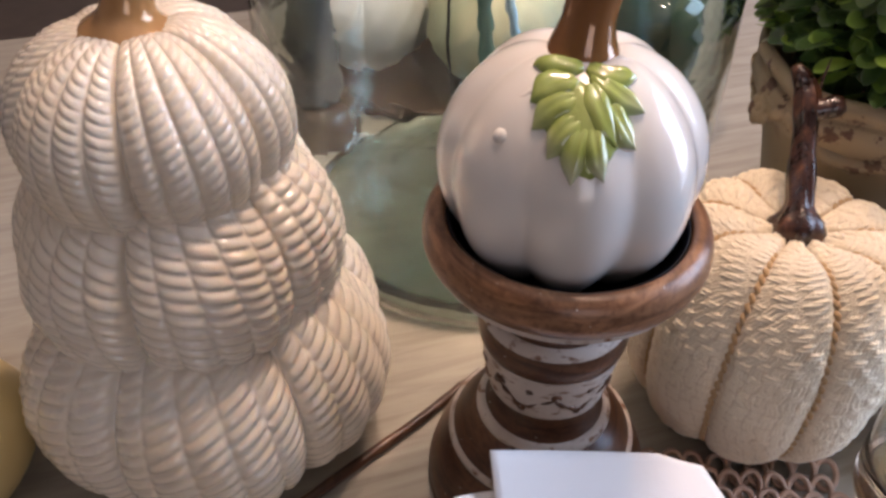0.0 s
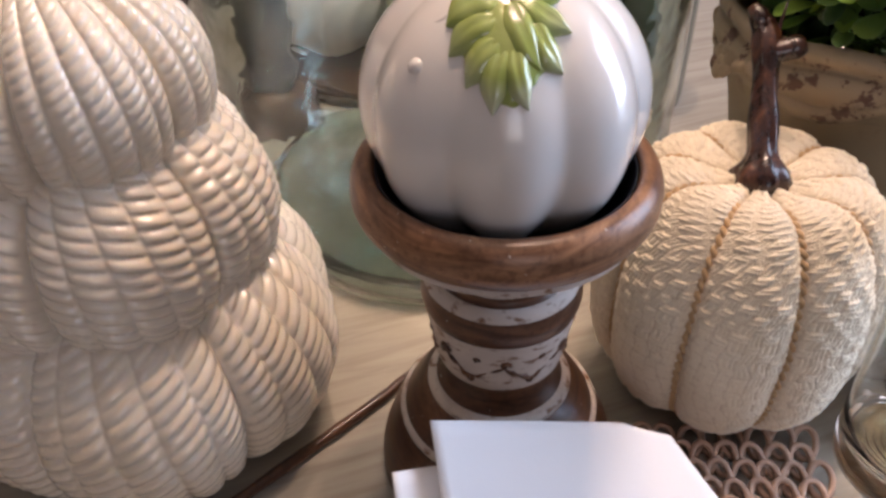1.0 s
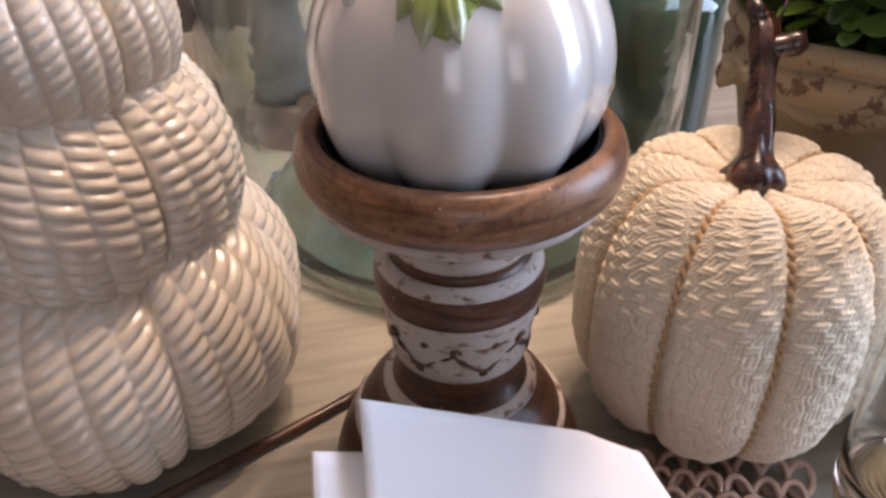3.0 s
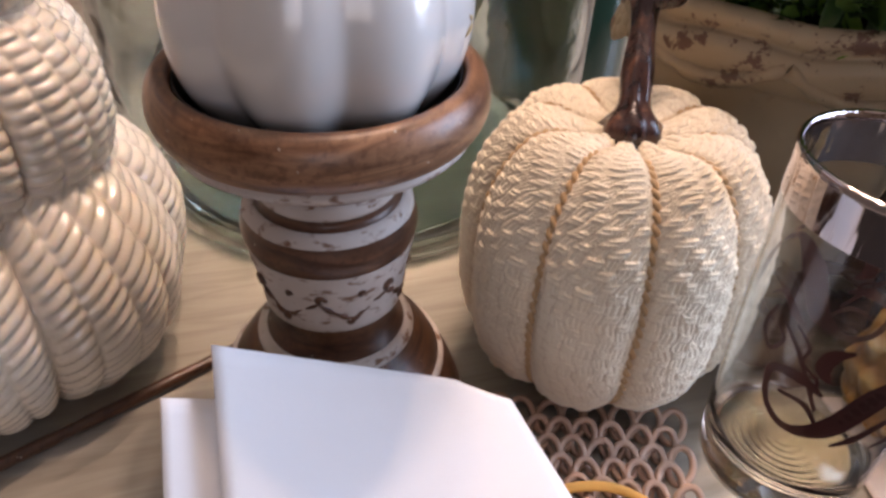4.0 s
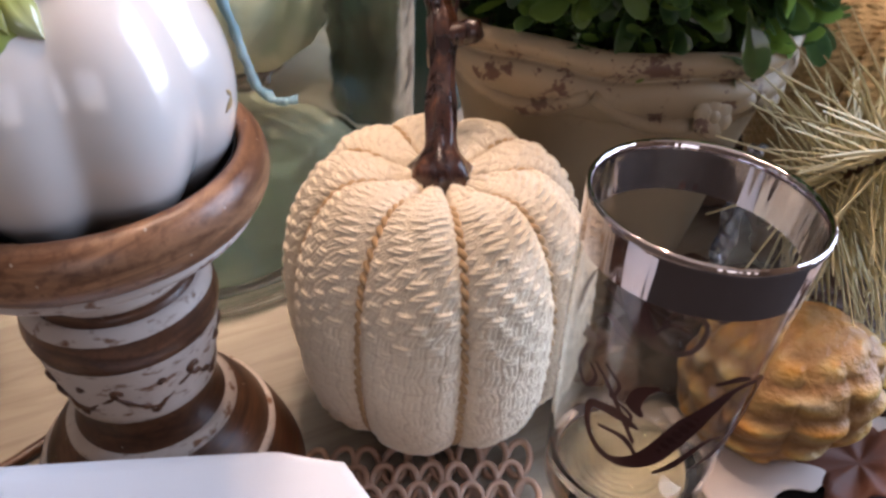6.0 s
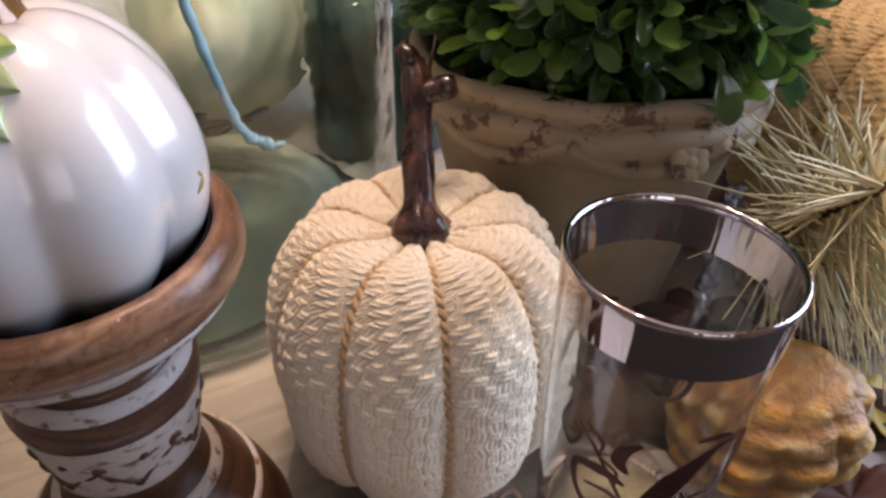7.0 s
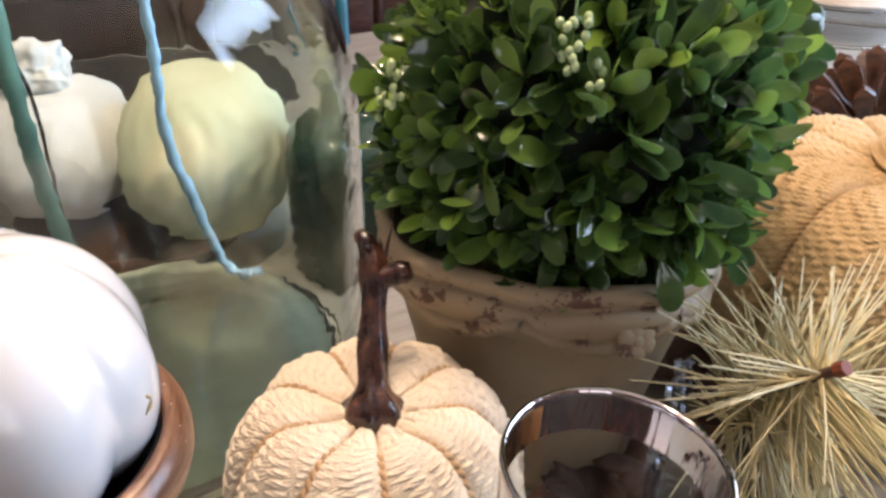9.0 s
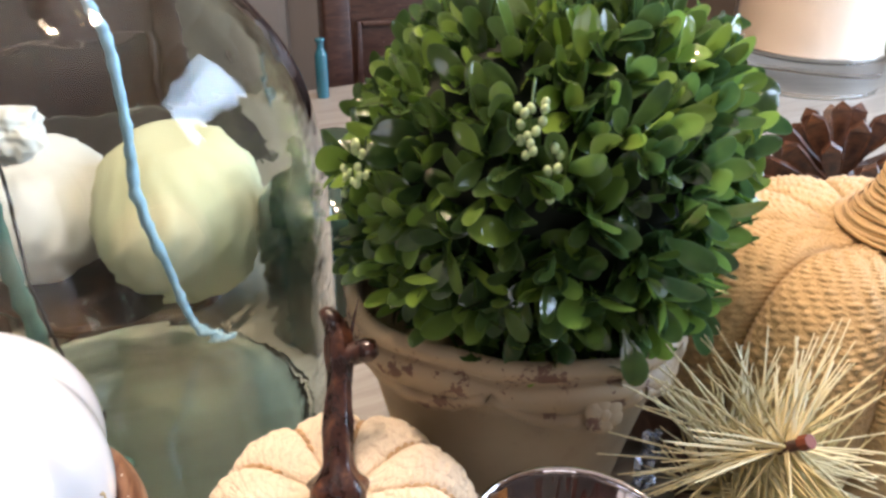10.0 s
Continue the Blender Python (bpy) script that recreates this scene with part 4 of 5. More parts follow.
def topiary():
    centre = Vector((POT[0] + 0.009, POT[1] + 0.002, 0.200))
    t = thing("boxwood_ball", (centre.x, centre.y, 0.130), "round artificial boxwood ball with glossy leaves and pale berries", "plant")
    rnd = random.Random(11)
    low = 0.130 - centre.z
    # Near-black core: its colour stands for the shade deep between the leaves.
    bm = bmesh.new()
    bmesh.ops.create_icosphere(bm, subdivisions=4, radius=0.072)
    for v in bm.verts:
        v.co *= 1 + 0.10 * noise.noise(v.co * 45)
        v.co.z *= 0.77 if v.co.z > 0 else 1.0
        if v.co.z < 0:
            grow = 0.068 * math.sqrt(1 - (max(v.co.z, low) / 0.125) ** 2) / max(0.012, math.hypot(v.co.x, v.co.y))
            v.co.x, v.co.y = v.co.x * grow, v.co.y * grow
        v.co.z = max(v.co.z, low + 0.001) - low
    part("core", bm, M_CORE_SHADE, t, "dark inner core of the ball, coloured as shade between the leaves")
    shapes = [leaf_mesh("leaf", 0.0190, 0.0082, 0.45, 0.003), leaf_mesh("leaf", 0.0205, 0.0090, 0.55, 0.005), leaf_mesh("leaf", 0.0160, 0.0076, 0.35, 0.001), leaf_mesh("leaf", 0.0200, 0.0076, 0.65, -0.002)]
    verts, faces = [], []
    singles = 0
    sprigs = 600
    golden = math.pi * (3 - math.sqrt(5))
    for k in range(sprigs):
        zz = 1 - 2 * (k + 0.5) / sprigs
        if zz < -0.96:
            continue
        rr = math.sqrt(1 - zz * zz)
        d = Vector((rr * math.cos(golden * k), rr * math.sin(golden * k), zz))
        d = (d + 0.12 * Vector((rnd.gauss(0, 1), rnd.gauss(0, 1), rnd.gauss(0, 1)))).normalized()
        root = d * (0.0635 + rnd.uniform(-0.009, 0.007))
        root *= 1 - 0.35 * max(0.0, 0.7 * (d.z - d.x) - 0.55)
        root.z = max(root.z * (0.77 if root.z > 0 else 1.0), low + 0.006)
        if root.z < 0:
            grow = 0.0665 * math.sqrt(1 - (root.z / 0.125) ** 2) / max(0.012, math.hypot(root.x, root.y))
            grow *= rnd.uniform(0.88, 1.06)
            root.x, root.y = root.x * grow, root.y * grow
            reach = math.hypot(root.x, root.y)
            most = 0.061 + 0.014 * max(0.0, 0.47 * d.y - 0.88 * d.x)
            if root.z < low + 0.020 and reach > most:
                root.x, root.y = root.x * most / reach, root.y * most / reach
        up = d.orthogonal().normalized()
        spin = rnd.uniform(0, 6.28)
        for q in range(rnd.choice((4, 5, 5, 6))):
            a = spin + q * 2.2
            side = (Matrix.Rotation(a, 3, d) @ up).normalized()
            ahead = (d * rnd.uniform(0.45, 2.0) + side * rnd.uniform(0.5, 1.0) + Vector((0, 0, 0.30))).normalized()
            if root.z < low + 0.025:
                ahead = (ahead + Vector((0, 0, 0.35))).normalized()
            face = (d - ahead * d.dot(ahead))
            face = (face + 0.55 * Vector((rnd.gauss(0, 1), rnd.gauss(0, 1), rnd.gauss(0, 1)))).normalized()
            y = face.cross(ahead).normalized()
            face = ahead.cross(y)
            m = Matrix((ahead, y, face)).transposed().to_4x4()
            place = root + d * 0.0027 * q
            s = rnd.uniform(0.80, 1.28)
            full = Matrix.Translation(place - Vector((0, 0, low))) @ m @ Matrix.Diagonal((s, s, s, 1))
            me = shapes[rnd.randrange(4)]
            near = d.y < 0.1 and d.z > -0.55 and q > 1 and singles < 300 and rnd.random() < 0.42
            if near:
                ob = new("leaf", me)
                ob.parent = t
                ob.matrix_basis = full
                singles += 1
            else:
                b = len(verts)
                verts += [tuple(full @ v.co) for v in me.vertices]
                faces += [tuple(b + i for i in p.vertices) for p in me.polygons]
    me = bpy.data.meshes.new("leaves")
    me.from_pydata(verts, [], faces)
    paint(me, "rim", LEAF_RIM * (len(verts) // 50))
    tagged(finish("leaves", me, M_GREEN, t), kind="stuff")
    # leaves spilling over the rim on the side of the jar
    for k in range(54):
        a = radians(rnd.uniform(118, 226))
        out = Vector((math.cos(a), math.sin(a), 0))
        ahead = (out + 0.5 * out.cross(Vector((0, 0, 1))) * rnd.uniform(-1, 1) + Vector((0, 0, rnd.uniform(-0.55, 0.45)))).normalized()
        y = (Vector((0, 0, 1)) + 0.5 * out + 0.4 * Vector((rnd.gauss(0, 1), rnd.gauss(0, 1), 0))).cross(ahead).normalized()
        s = rnd.uniform(0.85, 1.2)
        ob = new("leaf", shapes[k % 4])
        ob.parent = t
        ob.matrix_basis = Matrix.Translation(out * rnd.uniform(0.071, 0.080) + Vector((0, 0, rnd.uniform(0.018, 0.034)))) @ Matrix((ahead, y, ahead.cross(y))).transposed().to_4x4() @ Matrix.Diagonal((s, s, s, 1))
    # one leaf droops over the rim of the pot
    for at, aim, s in (((0.2535, 0.262, 0.159), (0.004, -0.008, -0.014), 1.15)),:
        ahead = Vector(aim).normalized()
        y = Vector((-0.25, -0.8, 0.6)).cross(ahead).normalized()
        ob = new("leaf", shapes[1])
        ob.parent = t
        ob.matrix_basis = Matrix.Translation(Vector(at) - Vector((centre.x, centre.y, 0.130))) @ Matrix((ahead, y, ahead.cross(y))).transposed().to_4x4() @ Matrix.Diagonal((s, s, s, 1))
    berry = bpy.data.meshes.new("berry")
    bm = bmesh.new()
    bmesh.ops.create_uvsphere(bm, u_segments=10, v_segments=7, radius=0.0015, matrix=Matrix.Diagonal((1, 1, 1.3, 1)))
    bm.to_mesh(berry)
    bm.free()
    berry.materials.append(M_BERRY)
    berry.polygons.foreach_set("use_smooth", [True] * len(berry.polygons))
    for az, el, size in ((-113, 30, 13), (-107, 19, 5), (-160, 8, 12), (-128, -44, 12), (-168, -2, 5), (-54, -32, 5)):
        d = Vector((math.cos(radians(el)) * math.cos(radians(az)), math.cos(radians(el)) * math.sin(radians(az)), math.sin(radians(el))))
        u = Vector((0, 0, 1)) - d * d.z
        u.normalize()
        w = d.cross(u)
        spots = []
        while len(spots) < size:
            fall = rnd.uniform(0, 0.020)
            q = (rnd.uniform(-1, 1) * (0.0062 - 0.20 * fall), fall)
            if all(math.hypot(q[0] - e[0], q[1] - e[1]) > 0.0023 for e in spots) or rnd.random() < 0.02:
                spots.append(q)
        for across, fall in spots:
            p = Vector((d.x, d.y, d.z * (0.82 if d.z > 0 else 1))) * (0.0880 + rnd.uniform(0, 0.005)) + w * across + u * (0.007 - fall)
            ob = new("berry", berry)
            ob.parent = t
            ob.matrix_basis = Matrix.Translation(p - Vector((0, 0, low))) @ Euler((rnd.uniform(-0.4, 0.4), rnd.uniform(-0.4, 0.4), 0)).to_matrix().to_4x4()
        part("berry_stalk", tube([d * 0.074 - Vector((0, 0, low)), d * 0.0880 + u * 0.006 - Vector((0, 0, low)), d * 0.0880 - u * 0.014 - Vector((0, 0, low))], 0.0005, 6), M_GREEN, t)


topiary()


# ---- gourd, needles, jute pumpkin, pine cone ----
def gourd():
    t = thing("gourd", pose(0.279, 0.210, 0, 0, 0, -12), "bumpy orange and yellow striped gourd", "gourd")
    k = Mat("orange_gourd_skin", 0.55, Coat_Weight=0.15, Coat_Roughness=0.3)
    at = k.node("ShaderNodeVertexColor")
    at.layer_name = "ridge"
    warp = k.noise(26, 5, k.scaled((0.8, 1, 1.8)), 0.6, 0.8)
    skin = k.ramp(warp, [(0.36, (0.34, 0.13, 0.025)), (0.45, (0.58, 0.28, 0.045)), (0.54, (0.60, 0.42, 0.14)), (0.66, (0.66, 0.56, 0.38))])
    bark = k.mix(k.noise(90, 3), (0.20, 0.085, 0.025), (0.40, 0.22, 0.08))
    k.colour(k.mix(at.outputs[0], bark, skin)).bump(k.math("ADD", k.noise(150, 4), k.noise(48, 3, k.scaled((0.6, 1, 2.2)))), 0.7, 0.004)
    nu, nv = 200, 120
    th = np.linspace(0, 2 * math.pi, nu, endpoint=False)[None, :]
    ph = np.linspace(0.02, math.pi - 0.02, nv)[:, None]
    d, fr, lobe = groove_distance(th, 10, 0.2)
    rib = np.sqrt(np.clip(1 - (1 - 2 * d) ** 2, 0, 1))
    # knobbly level ridges, broken from lobe to lobe
    wave = 14.0 * ph + 0.9 * np.sin(2 * th + 0.7) + 0.5 * np.sin(5 * th + 2 * ph) + 0.35 * np.sin(lobe * 2.7)
    ridge = 0.5 + 0.5 * np.sin(wave + 0.6 * np.sin(wave))
    knob = 0.65 + 0.35 * np.sin(7 * th + 2.6 * np.sin(3 * ph) + lobe)
    lump = ridge * knob * np.clip(np.sin(ph) * 1.3, 0, 1)
    r = 0.0325 * np.sin(ph) ** 0.80 * (1 - 0.10 * (1 - rib)) + 0.0036 * lump - 0.0014
    r = np.maximum(r, 0.0004)
    x = 1.15 * r * np.cos(th)
    z = np.maximum(0.028 + 0.030 * np.cos(ph) + 0 * th + 0.006 * np.cos(th) * np.sin(ph), 0.0)
    me = sheet(np.stack([x, r * np.sin(th), z], -1))
    paint(me, "ridge", np.clip(-0.12 + 1.35 * lump * (0.45 + 0.55 * rib) + 0.8 * np.clip(np.cos(ph) - 0.55, 0, 1), 0, 1).ravel())
    finish("body", me, k.m, t)


gourd()


def needle_pick(name, centre, axis, count, length, seed, label):
    """A spray of dry pine needles round a twig end."""
    rnd = random.Random(seed)
    t = thing(name, centre, label, "dried sprig")
    ax = Vector(axis).normalized()
    side = ax.orthogonal().normalized()
    verts, faces = [], []
    tufts = [(rnd.uniform(0, 6.283), radians(rnd.uniform(50, 100))) for _ in range(10)]
    for k in range(count):
        a = rnd.uniform(0, 6.283)
        tilt = radians(rnd.uniform(40, 120))
        if k % 5 < 4:
            a, tilt = tufts[k % 10]
            a, tilt = a + rnd.gauss(0, 0.15), tilt + rnd.gauss(0, 0.12)
        out = (Matrix.Rotation(a, 3, ax) @ side)
        d = (ax * math.cos(tilt) + out * math.sin(tilt)).normalized()
        root = -ax * rnd.uniform(0, 0.045) + out * 0.0018
        L = length * rnd.uniform(0.65, 1.1)
        bend = Vector((rnd.gauss(0, 0.07), rnd.gauss(0, 0.07), -0.07)) * L * rnd.uniform(0.2, 1.6)
        w = d.orthogonal().normalized() * 0.0008
        w2 = d.cross(w).normalized() * 0.0008
        b = len(verts)
        for s in (0.0, 0.5, 1.0):
            p = root + d * L * s + bend * s * s
            taper = 1 - 0.6 * s
            for e in (w, -0.5 * w + 0.87 * w2, -0.5 * w - 0.87 * w2):
                verts.append(tuple(p + e * taper))
        for s in (0, 3):
            for q in range(3):
                faces.append((b + s + q, b + s + (q + 1) % 3, b + s + 3 + (q + 1) % 3, b + s + 3 + q))
    me = bpy.data.meshes.new("needles")
    me.from_pydata(verts, [], faces)
    tagged(finish("needles", me, M_STRAW, t, "pale dry straw coloured needles"), kind="stuff")
    part("twig", tube([tuple(ax * 0.004), tuple(-ax * 0.025), tuple(-ax * 0.055)], [0.0022, 0.0022, 0.0026], 10), M_TWIG, t, "brown cut twig end")
    part("twig_tip", tube([tuple(ax * 0.0035), tuple(ax * 0.0080)], [0.0030, 0.0028], 8), plain("red_brown_cut_wood", (0.24, 0.06, 0.025), rough=0.6), t, "reddish brown cut tip", smooth=False)


needle_pick("pine_needle_sprig", (0.3135, 0.231, 0.1215), (0.20, -0.50, 0.64), 270, 0.056, 3, "spray of pale dried pine needles on a brown twig")
needle_pick("pine_needle_sprig", (0.338, 0.245, 0.072), (0.62, -0.50, 0.25), 260, 0.052, 8, "drooping spray of pale dried pine needles")


def jute_pumpkin():
    t = thing("jute_pumpkin", (0.445, 0.365, 0), "large tan woven jute pumpkin with a twine wound stem", "pumpkin decoration")
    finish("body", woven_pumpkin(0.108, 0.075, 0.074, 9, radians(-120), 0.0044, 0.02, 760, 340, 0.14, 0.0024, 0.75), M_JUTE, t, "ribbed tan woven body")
    # the stem stands a little off the middle and flares into the body
    for k in range(46):
        z = 0.134 + 0.0019 * k
        r = 0.0160 + 0.0225 * math.exp(-0.105 * k) + 0.0009 * math.sin(k * 1.7) + 0.0005 * math.sin(k * 4.1)
        ring = [(0.020 + r * math.cos(a), r * math.sin(a), z + 0.0012 * math.sin(a + 2.4 * k) + 0.0005 * math.sin(3 * a + k)) for a in np.linspace(0, 2 * math.pi, 33)]
        part("wound_twine", tube(ring, 0.0012, 6, cap=False), M_JUTE, t)
    core = revolve([(0.0, 0.120)] + [(0.0155 + 0.0225 * math.exp(-0.105 * q), 0.134 + 0.0019 * q) for q in range(0, 46, 3)] + [(0.0, 0.222)], 32)
    bmesh.ops.translate(core, verts=core.verts, vec=(0.020, 0, 0))
    part("stem_core", core, M_JUTE, t)
    for me_ob in t.children:
        if me_ob.name.startswith(("wound", "stem_core")):
            at = me_ob.data
            paint(at, "gap", np.full(len(at.vertices), 0.8))


jute_pumpkin()


def pine_cone(place, turn, size, label):
    t = thing("pine_cone", Matrix.Translation(place) @ Euler((radians(turn[0]), radians(turn[1]), radians(turn[2]))).to_matrix().to_4x4(), label, "pine cone")
    k = wood_brown("pine_cone_scale", (0.030, 0.011, 0.006), (0.19, 0.082, 0.040), 0.55)
    part("core", revolve(smooth_profile([(0.0, -0.85 * size), (0.30 * size, -0.6 * size), (0.34 * size, 0), (0.2 * size, 0.6 * size), (0.0, 0.9 * size)], 5), 20), k, t)
    bm = bmesh.new()
    L = size
    outline = [(0, 0.06, 0), (0.40, 0.09, 0.0), (0.76, 0.165, 0.03), (0.96, 0.155, 0.09), (1.10, 0.0, 0.17)]
    top = [bm.verts.new((x * L, w * L, z * L + 0.075 * L)) for x, w, z in outline[:-1]] + [bm.verts.new((1.08 * L, 0, 0.245 * L))] + [bm.verts.new((x * L, -w * L, z * L + 0.075 * L)) for x, w, z in reversed(outline[:-1])]
    low = [bm.verts.new((x * L, w * L, z * L - 0.015 * L)) for x, w, z in outline[:-1]] + [bm.verts.new((1.11 * L, 0, 0.13 * L))] + [bm.verts.new((x * L, -w * L, z * L - 0.05 * L)) for x, w, z in reversed(outline[:-1])]
    bm.faces.new(top)
    bm.faces.new(list(reversed(low)))
    for i in range(len(top)):
        j = (i + 1) % len(top)
        bm.faces.new((top[i], low[i], low[j], top[j]))
    bmesh.ops.recalc_face_normals(bm, faces=bm.faces)
    me = bpy.data.meshes.new("scale")
    bm.to_mesh(me)
    bm.free()
    me.materials.append(k)
    golden = math.pi * (3 - math.sqrt(5))
    n = 54
    for i in range(n):
        s = (i + 0.5) / n
        z = (-0.80 + 1.75 * s) * size
        r = 0.24 * size * math.sin(math.pi * min(1, 0.25 + 0.72 * s))
        a = golden * i
        pitch = radians(-30 + 85 * s)
        sc = 0.98 * (0.55 + 0.6 * math.sin(math.pi * (0.15 + 0.75 * s)))
        ob = new("scale", me)
        ob.parent = t
        ob.matrix_basis = Matrix.Translation((r * math.cos(a), r * math.sin(a), z)) @ Euler((0, -pitch, a)).to_matrix().to_4x4() @ Matrix.Diagonal((sc, sc, sc, 1))


pine_cone((0.607, 0.602, 0.046), (70, 0, 150), 0.048, "open brown pine cone lying on the table")


# ---- beaded wire mat, cloth, twigs ----
def loop_mat():
    t = thing("wire_loop_mat", pose(0.125, 0.166, 0, 0, 0, -4), "copper brown mat of small overlapping oval loops", "placemat")
    bm = bmesh.new()
    pts = [(0.0046 * math.cos(a), 0.0071 * math.sin(a), 0.0) for a in np.linspace(0, 2 * math.pi, 17)]
    tube(pts, 0.00140, 7, bm, cap=False)
    me = bpy.data.meshes.new("loop")
    bm.to_mesh(me)
    bm.free()
    me.materials.append(M_BEAD)
    me.polygons.foreach_set("use_smooth", [True] * len(me.polygons))
    rnd = random.Random(5)
    rows = []
    for j in range(11):
        for i in range(10):
            x = 0.045 - i * 0.0098 - (0.0049 if j % 2 else 0) + rnd.uniform(-0.0009, 0.0009)
            y = 0.039 - j * 0.0090 + rnd.uniform(-0.0006, 0.0006)
            rows.append((x, y))
    for x, y in rows:
        ob = new("loop", me)
        ob.parent = t
        ob.matrix_basis = Matrix.Translation((x, y, 0.0036)) @ Euler((radians(21 + rnd.uniform(-6, 6)), radians(rnd.uniform(-8, 8)), radians(rnd.uniform(-22, 10)))).to_matrix().to_4x4()


loop_mat()


def draped_cloth():
    nx, ny = 70, 50
    x = np.linspace(0, 0.20, nx)[None, :]
    y = np.linspace(-0.058, -0.004, ny)[:, None]
    edge = 0.004 * np.abs(np.sin(x * 160)) + 0.003 * np.sin(x * 47)
    yy = y + edge * np.clip((-y) / 0.05, 0, 1)
    z = 0.0012 + 0.0016 * (1 + np.sin(x * 90 + 30 * y)) * np.clip((-y) / 0.05, 0, 1)
    me = sheet(np.stack([x + 0 * y, yy, z], -1), wrap_u=False)
    bm = bmesh.new()
    bm.from_mesh(me)
    bmesh.ops.solidify(bm, geom=bm.faces[:], thickness=0.0007)
    ob = part("napkin", bm, M_NAPKIN)
    ob.matrix_basis = pose(0.236, 0.222, 0.0008, 0, 0, 6)
    return tagged(ob, "white cotton napkin with scalloped edge lying under the tumbler", "napkin")


draped_cloth()


def vine(name, pts, r, label, seed=1):
    c = curve_points(pts, 10)
    bm = tube(c, [r * (1 + 0.25 * noise.noise(Vector((i * 0.35, seed, 0)))) for i in range(len(c))], 10)
    ob = tagged(part(name, bm, M_TWIG), label, "twig")
    return ob


vine("vine_twig", [(-0.150, 0.112, 0.0045), (-0.110, 0.146, 0.0048), (-0.083, 0.1685, 0.0042), (-0.050, 0.1985, 0.0032), (-0.013, 0.2320, 0.0026), (0.004, 0.249, 0.0024), (0.020, 0.264, 0.0024)], 0.0026, "thin brown vine twig lying on the table")


# ---- things beyond the jar ----
def small_pumpkin(place, a, b, ribs, mat, label, tuft=None):
    t = thing("pumpkin", place, label, "pumpkin decoration")
    th = np.linspace(0, 2 * math.pi, 180, endpoint=False)[None, :]
    ph = np.linspace(0.02, math.pi - 0.02, 90)[:, None]
    d, fr, _ = groove_distance(th, ribs, 0.3)
    rib = np.sqrt(np.clip(1 - (1 - 2 * d) ** 2, 0, 1))
    r = a * np.sin(ph) ** 0.85 * (1 - (0.55 / ribs - 0.014) * (1 - rib)) * (1 + 0.030 * np.sin(2 * ph + 2 * th + ribs) + 0.012 * np.sin(5 * ph + 3 * th) + 0.010 * np.sin(17 * th + 3 * np.sin(4 * ph)))
    z = np.maximum(b + b * np.cos(ph) - 0.10 * b * np.exp(-((ph / 0.3) ** 2)) + 0.09 * b * np.cos(th - 0.6) * np.sin(ph) * np.clip(np.cos(ph) + 0.4, 0, 1), 0)
    finish("body", sheet(np.stack([r * np.cos(th), r * np.sin(th), z], -1)), mat, t)
    if tuft:
        bm = bmesh.new()
        bmesh.ops.create_icosphere(bm, subdivisions=5, radius=tuft)
        for v in bm.verts:
            q = v.co.copy()
            v.co *= 1 + 0.45 * noise.noise(q * 60) + 0.25 * noise.noise(q * 140)
            v.co.z = v.co.z * 0.8 + 2 * b + tuft * 0.35
        part("tuft", bm, M_CLOTH, t, "crumpled white cloth tuft on top")


def dark_tray():
    t = thing("tray", (-0.012, 0.622, 0), "round dark brown lacquered tray behind the glass jar", "tray")
    part("plate", revolve(smooth_profile([(0.0, 0.0), (0.088, 0.0), (0.096, 0.003), (0.102, 0.010), (0.099, 0.0125), (0.093, 0.0085), (0.086, 0.0065), (0.0, 0.0065)], 4), 96), M_LACQUER, t)


dark_tray()
small_pumpkin((0.052, 0.580, 0.0067), 0.068, 0.062, 21, plain("cream_velvet", (0.62, 0.60, 0.38), (0.72, 0.70, 0.50), 30, 0.8, 0.2), "pale cream pumpkin on the tray behind the jar")
small_pumpkin((-0.070, 0.624, 0.0067), 0.066, 0.051, 7, M_CLOTH, "white cloth pumpkin with crumpled top on the tray", 0.024)


def far_runner():
    ob = part("table_runner", box(0.64, 0.22, 0.0012, (0, 0, 0.0008), 0.0003), plain("dark_brown_runner_cloth", (0.030, 0.022, 0.018), (0.060, 0.045, 0.036), 60, 0.85, 0.4))
    ob.matrix_basis = pose(-0.19, 0.86, 0, 0, 0, 18)
    return tagged(ob, "dark brown cloth runner lying behind the pumpkins", "table runner")


far_runner()


def candlestick():
    t = thing("candlestick", (-0.105, 0.512, 0), "dark bronze candlestick with a round brown foot", "candlestick")
    part("foot", revolve(smooth_profile([(0.0, 0.0), (0.034, 0.0), (0.037, 0.004), (0.036, 0.014), (0.030, 0.024), (0.020, 0.030), (0.0, 0.031)], 5), 56), M_LACQUER, t, "glossy brown rounded foot")
    shaft = smooth_profile([(0.020, 0.029), (0.024, 0.036), (0.021, 0.050), (0.025, 0.066), (0.022, 0.090), (0.026, 0.120), (0.023, 0.150), (0.027, 0.185), (0.031, 0.196), (0.0, 0.198)], 5)
    part("shaft", revolve(shaft, 56), M_BRONZE, t, "dark grey turned shaft")


candlestick()


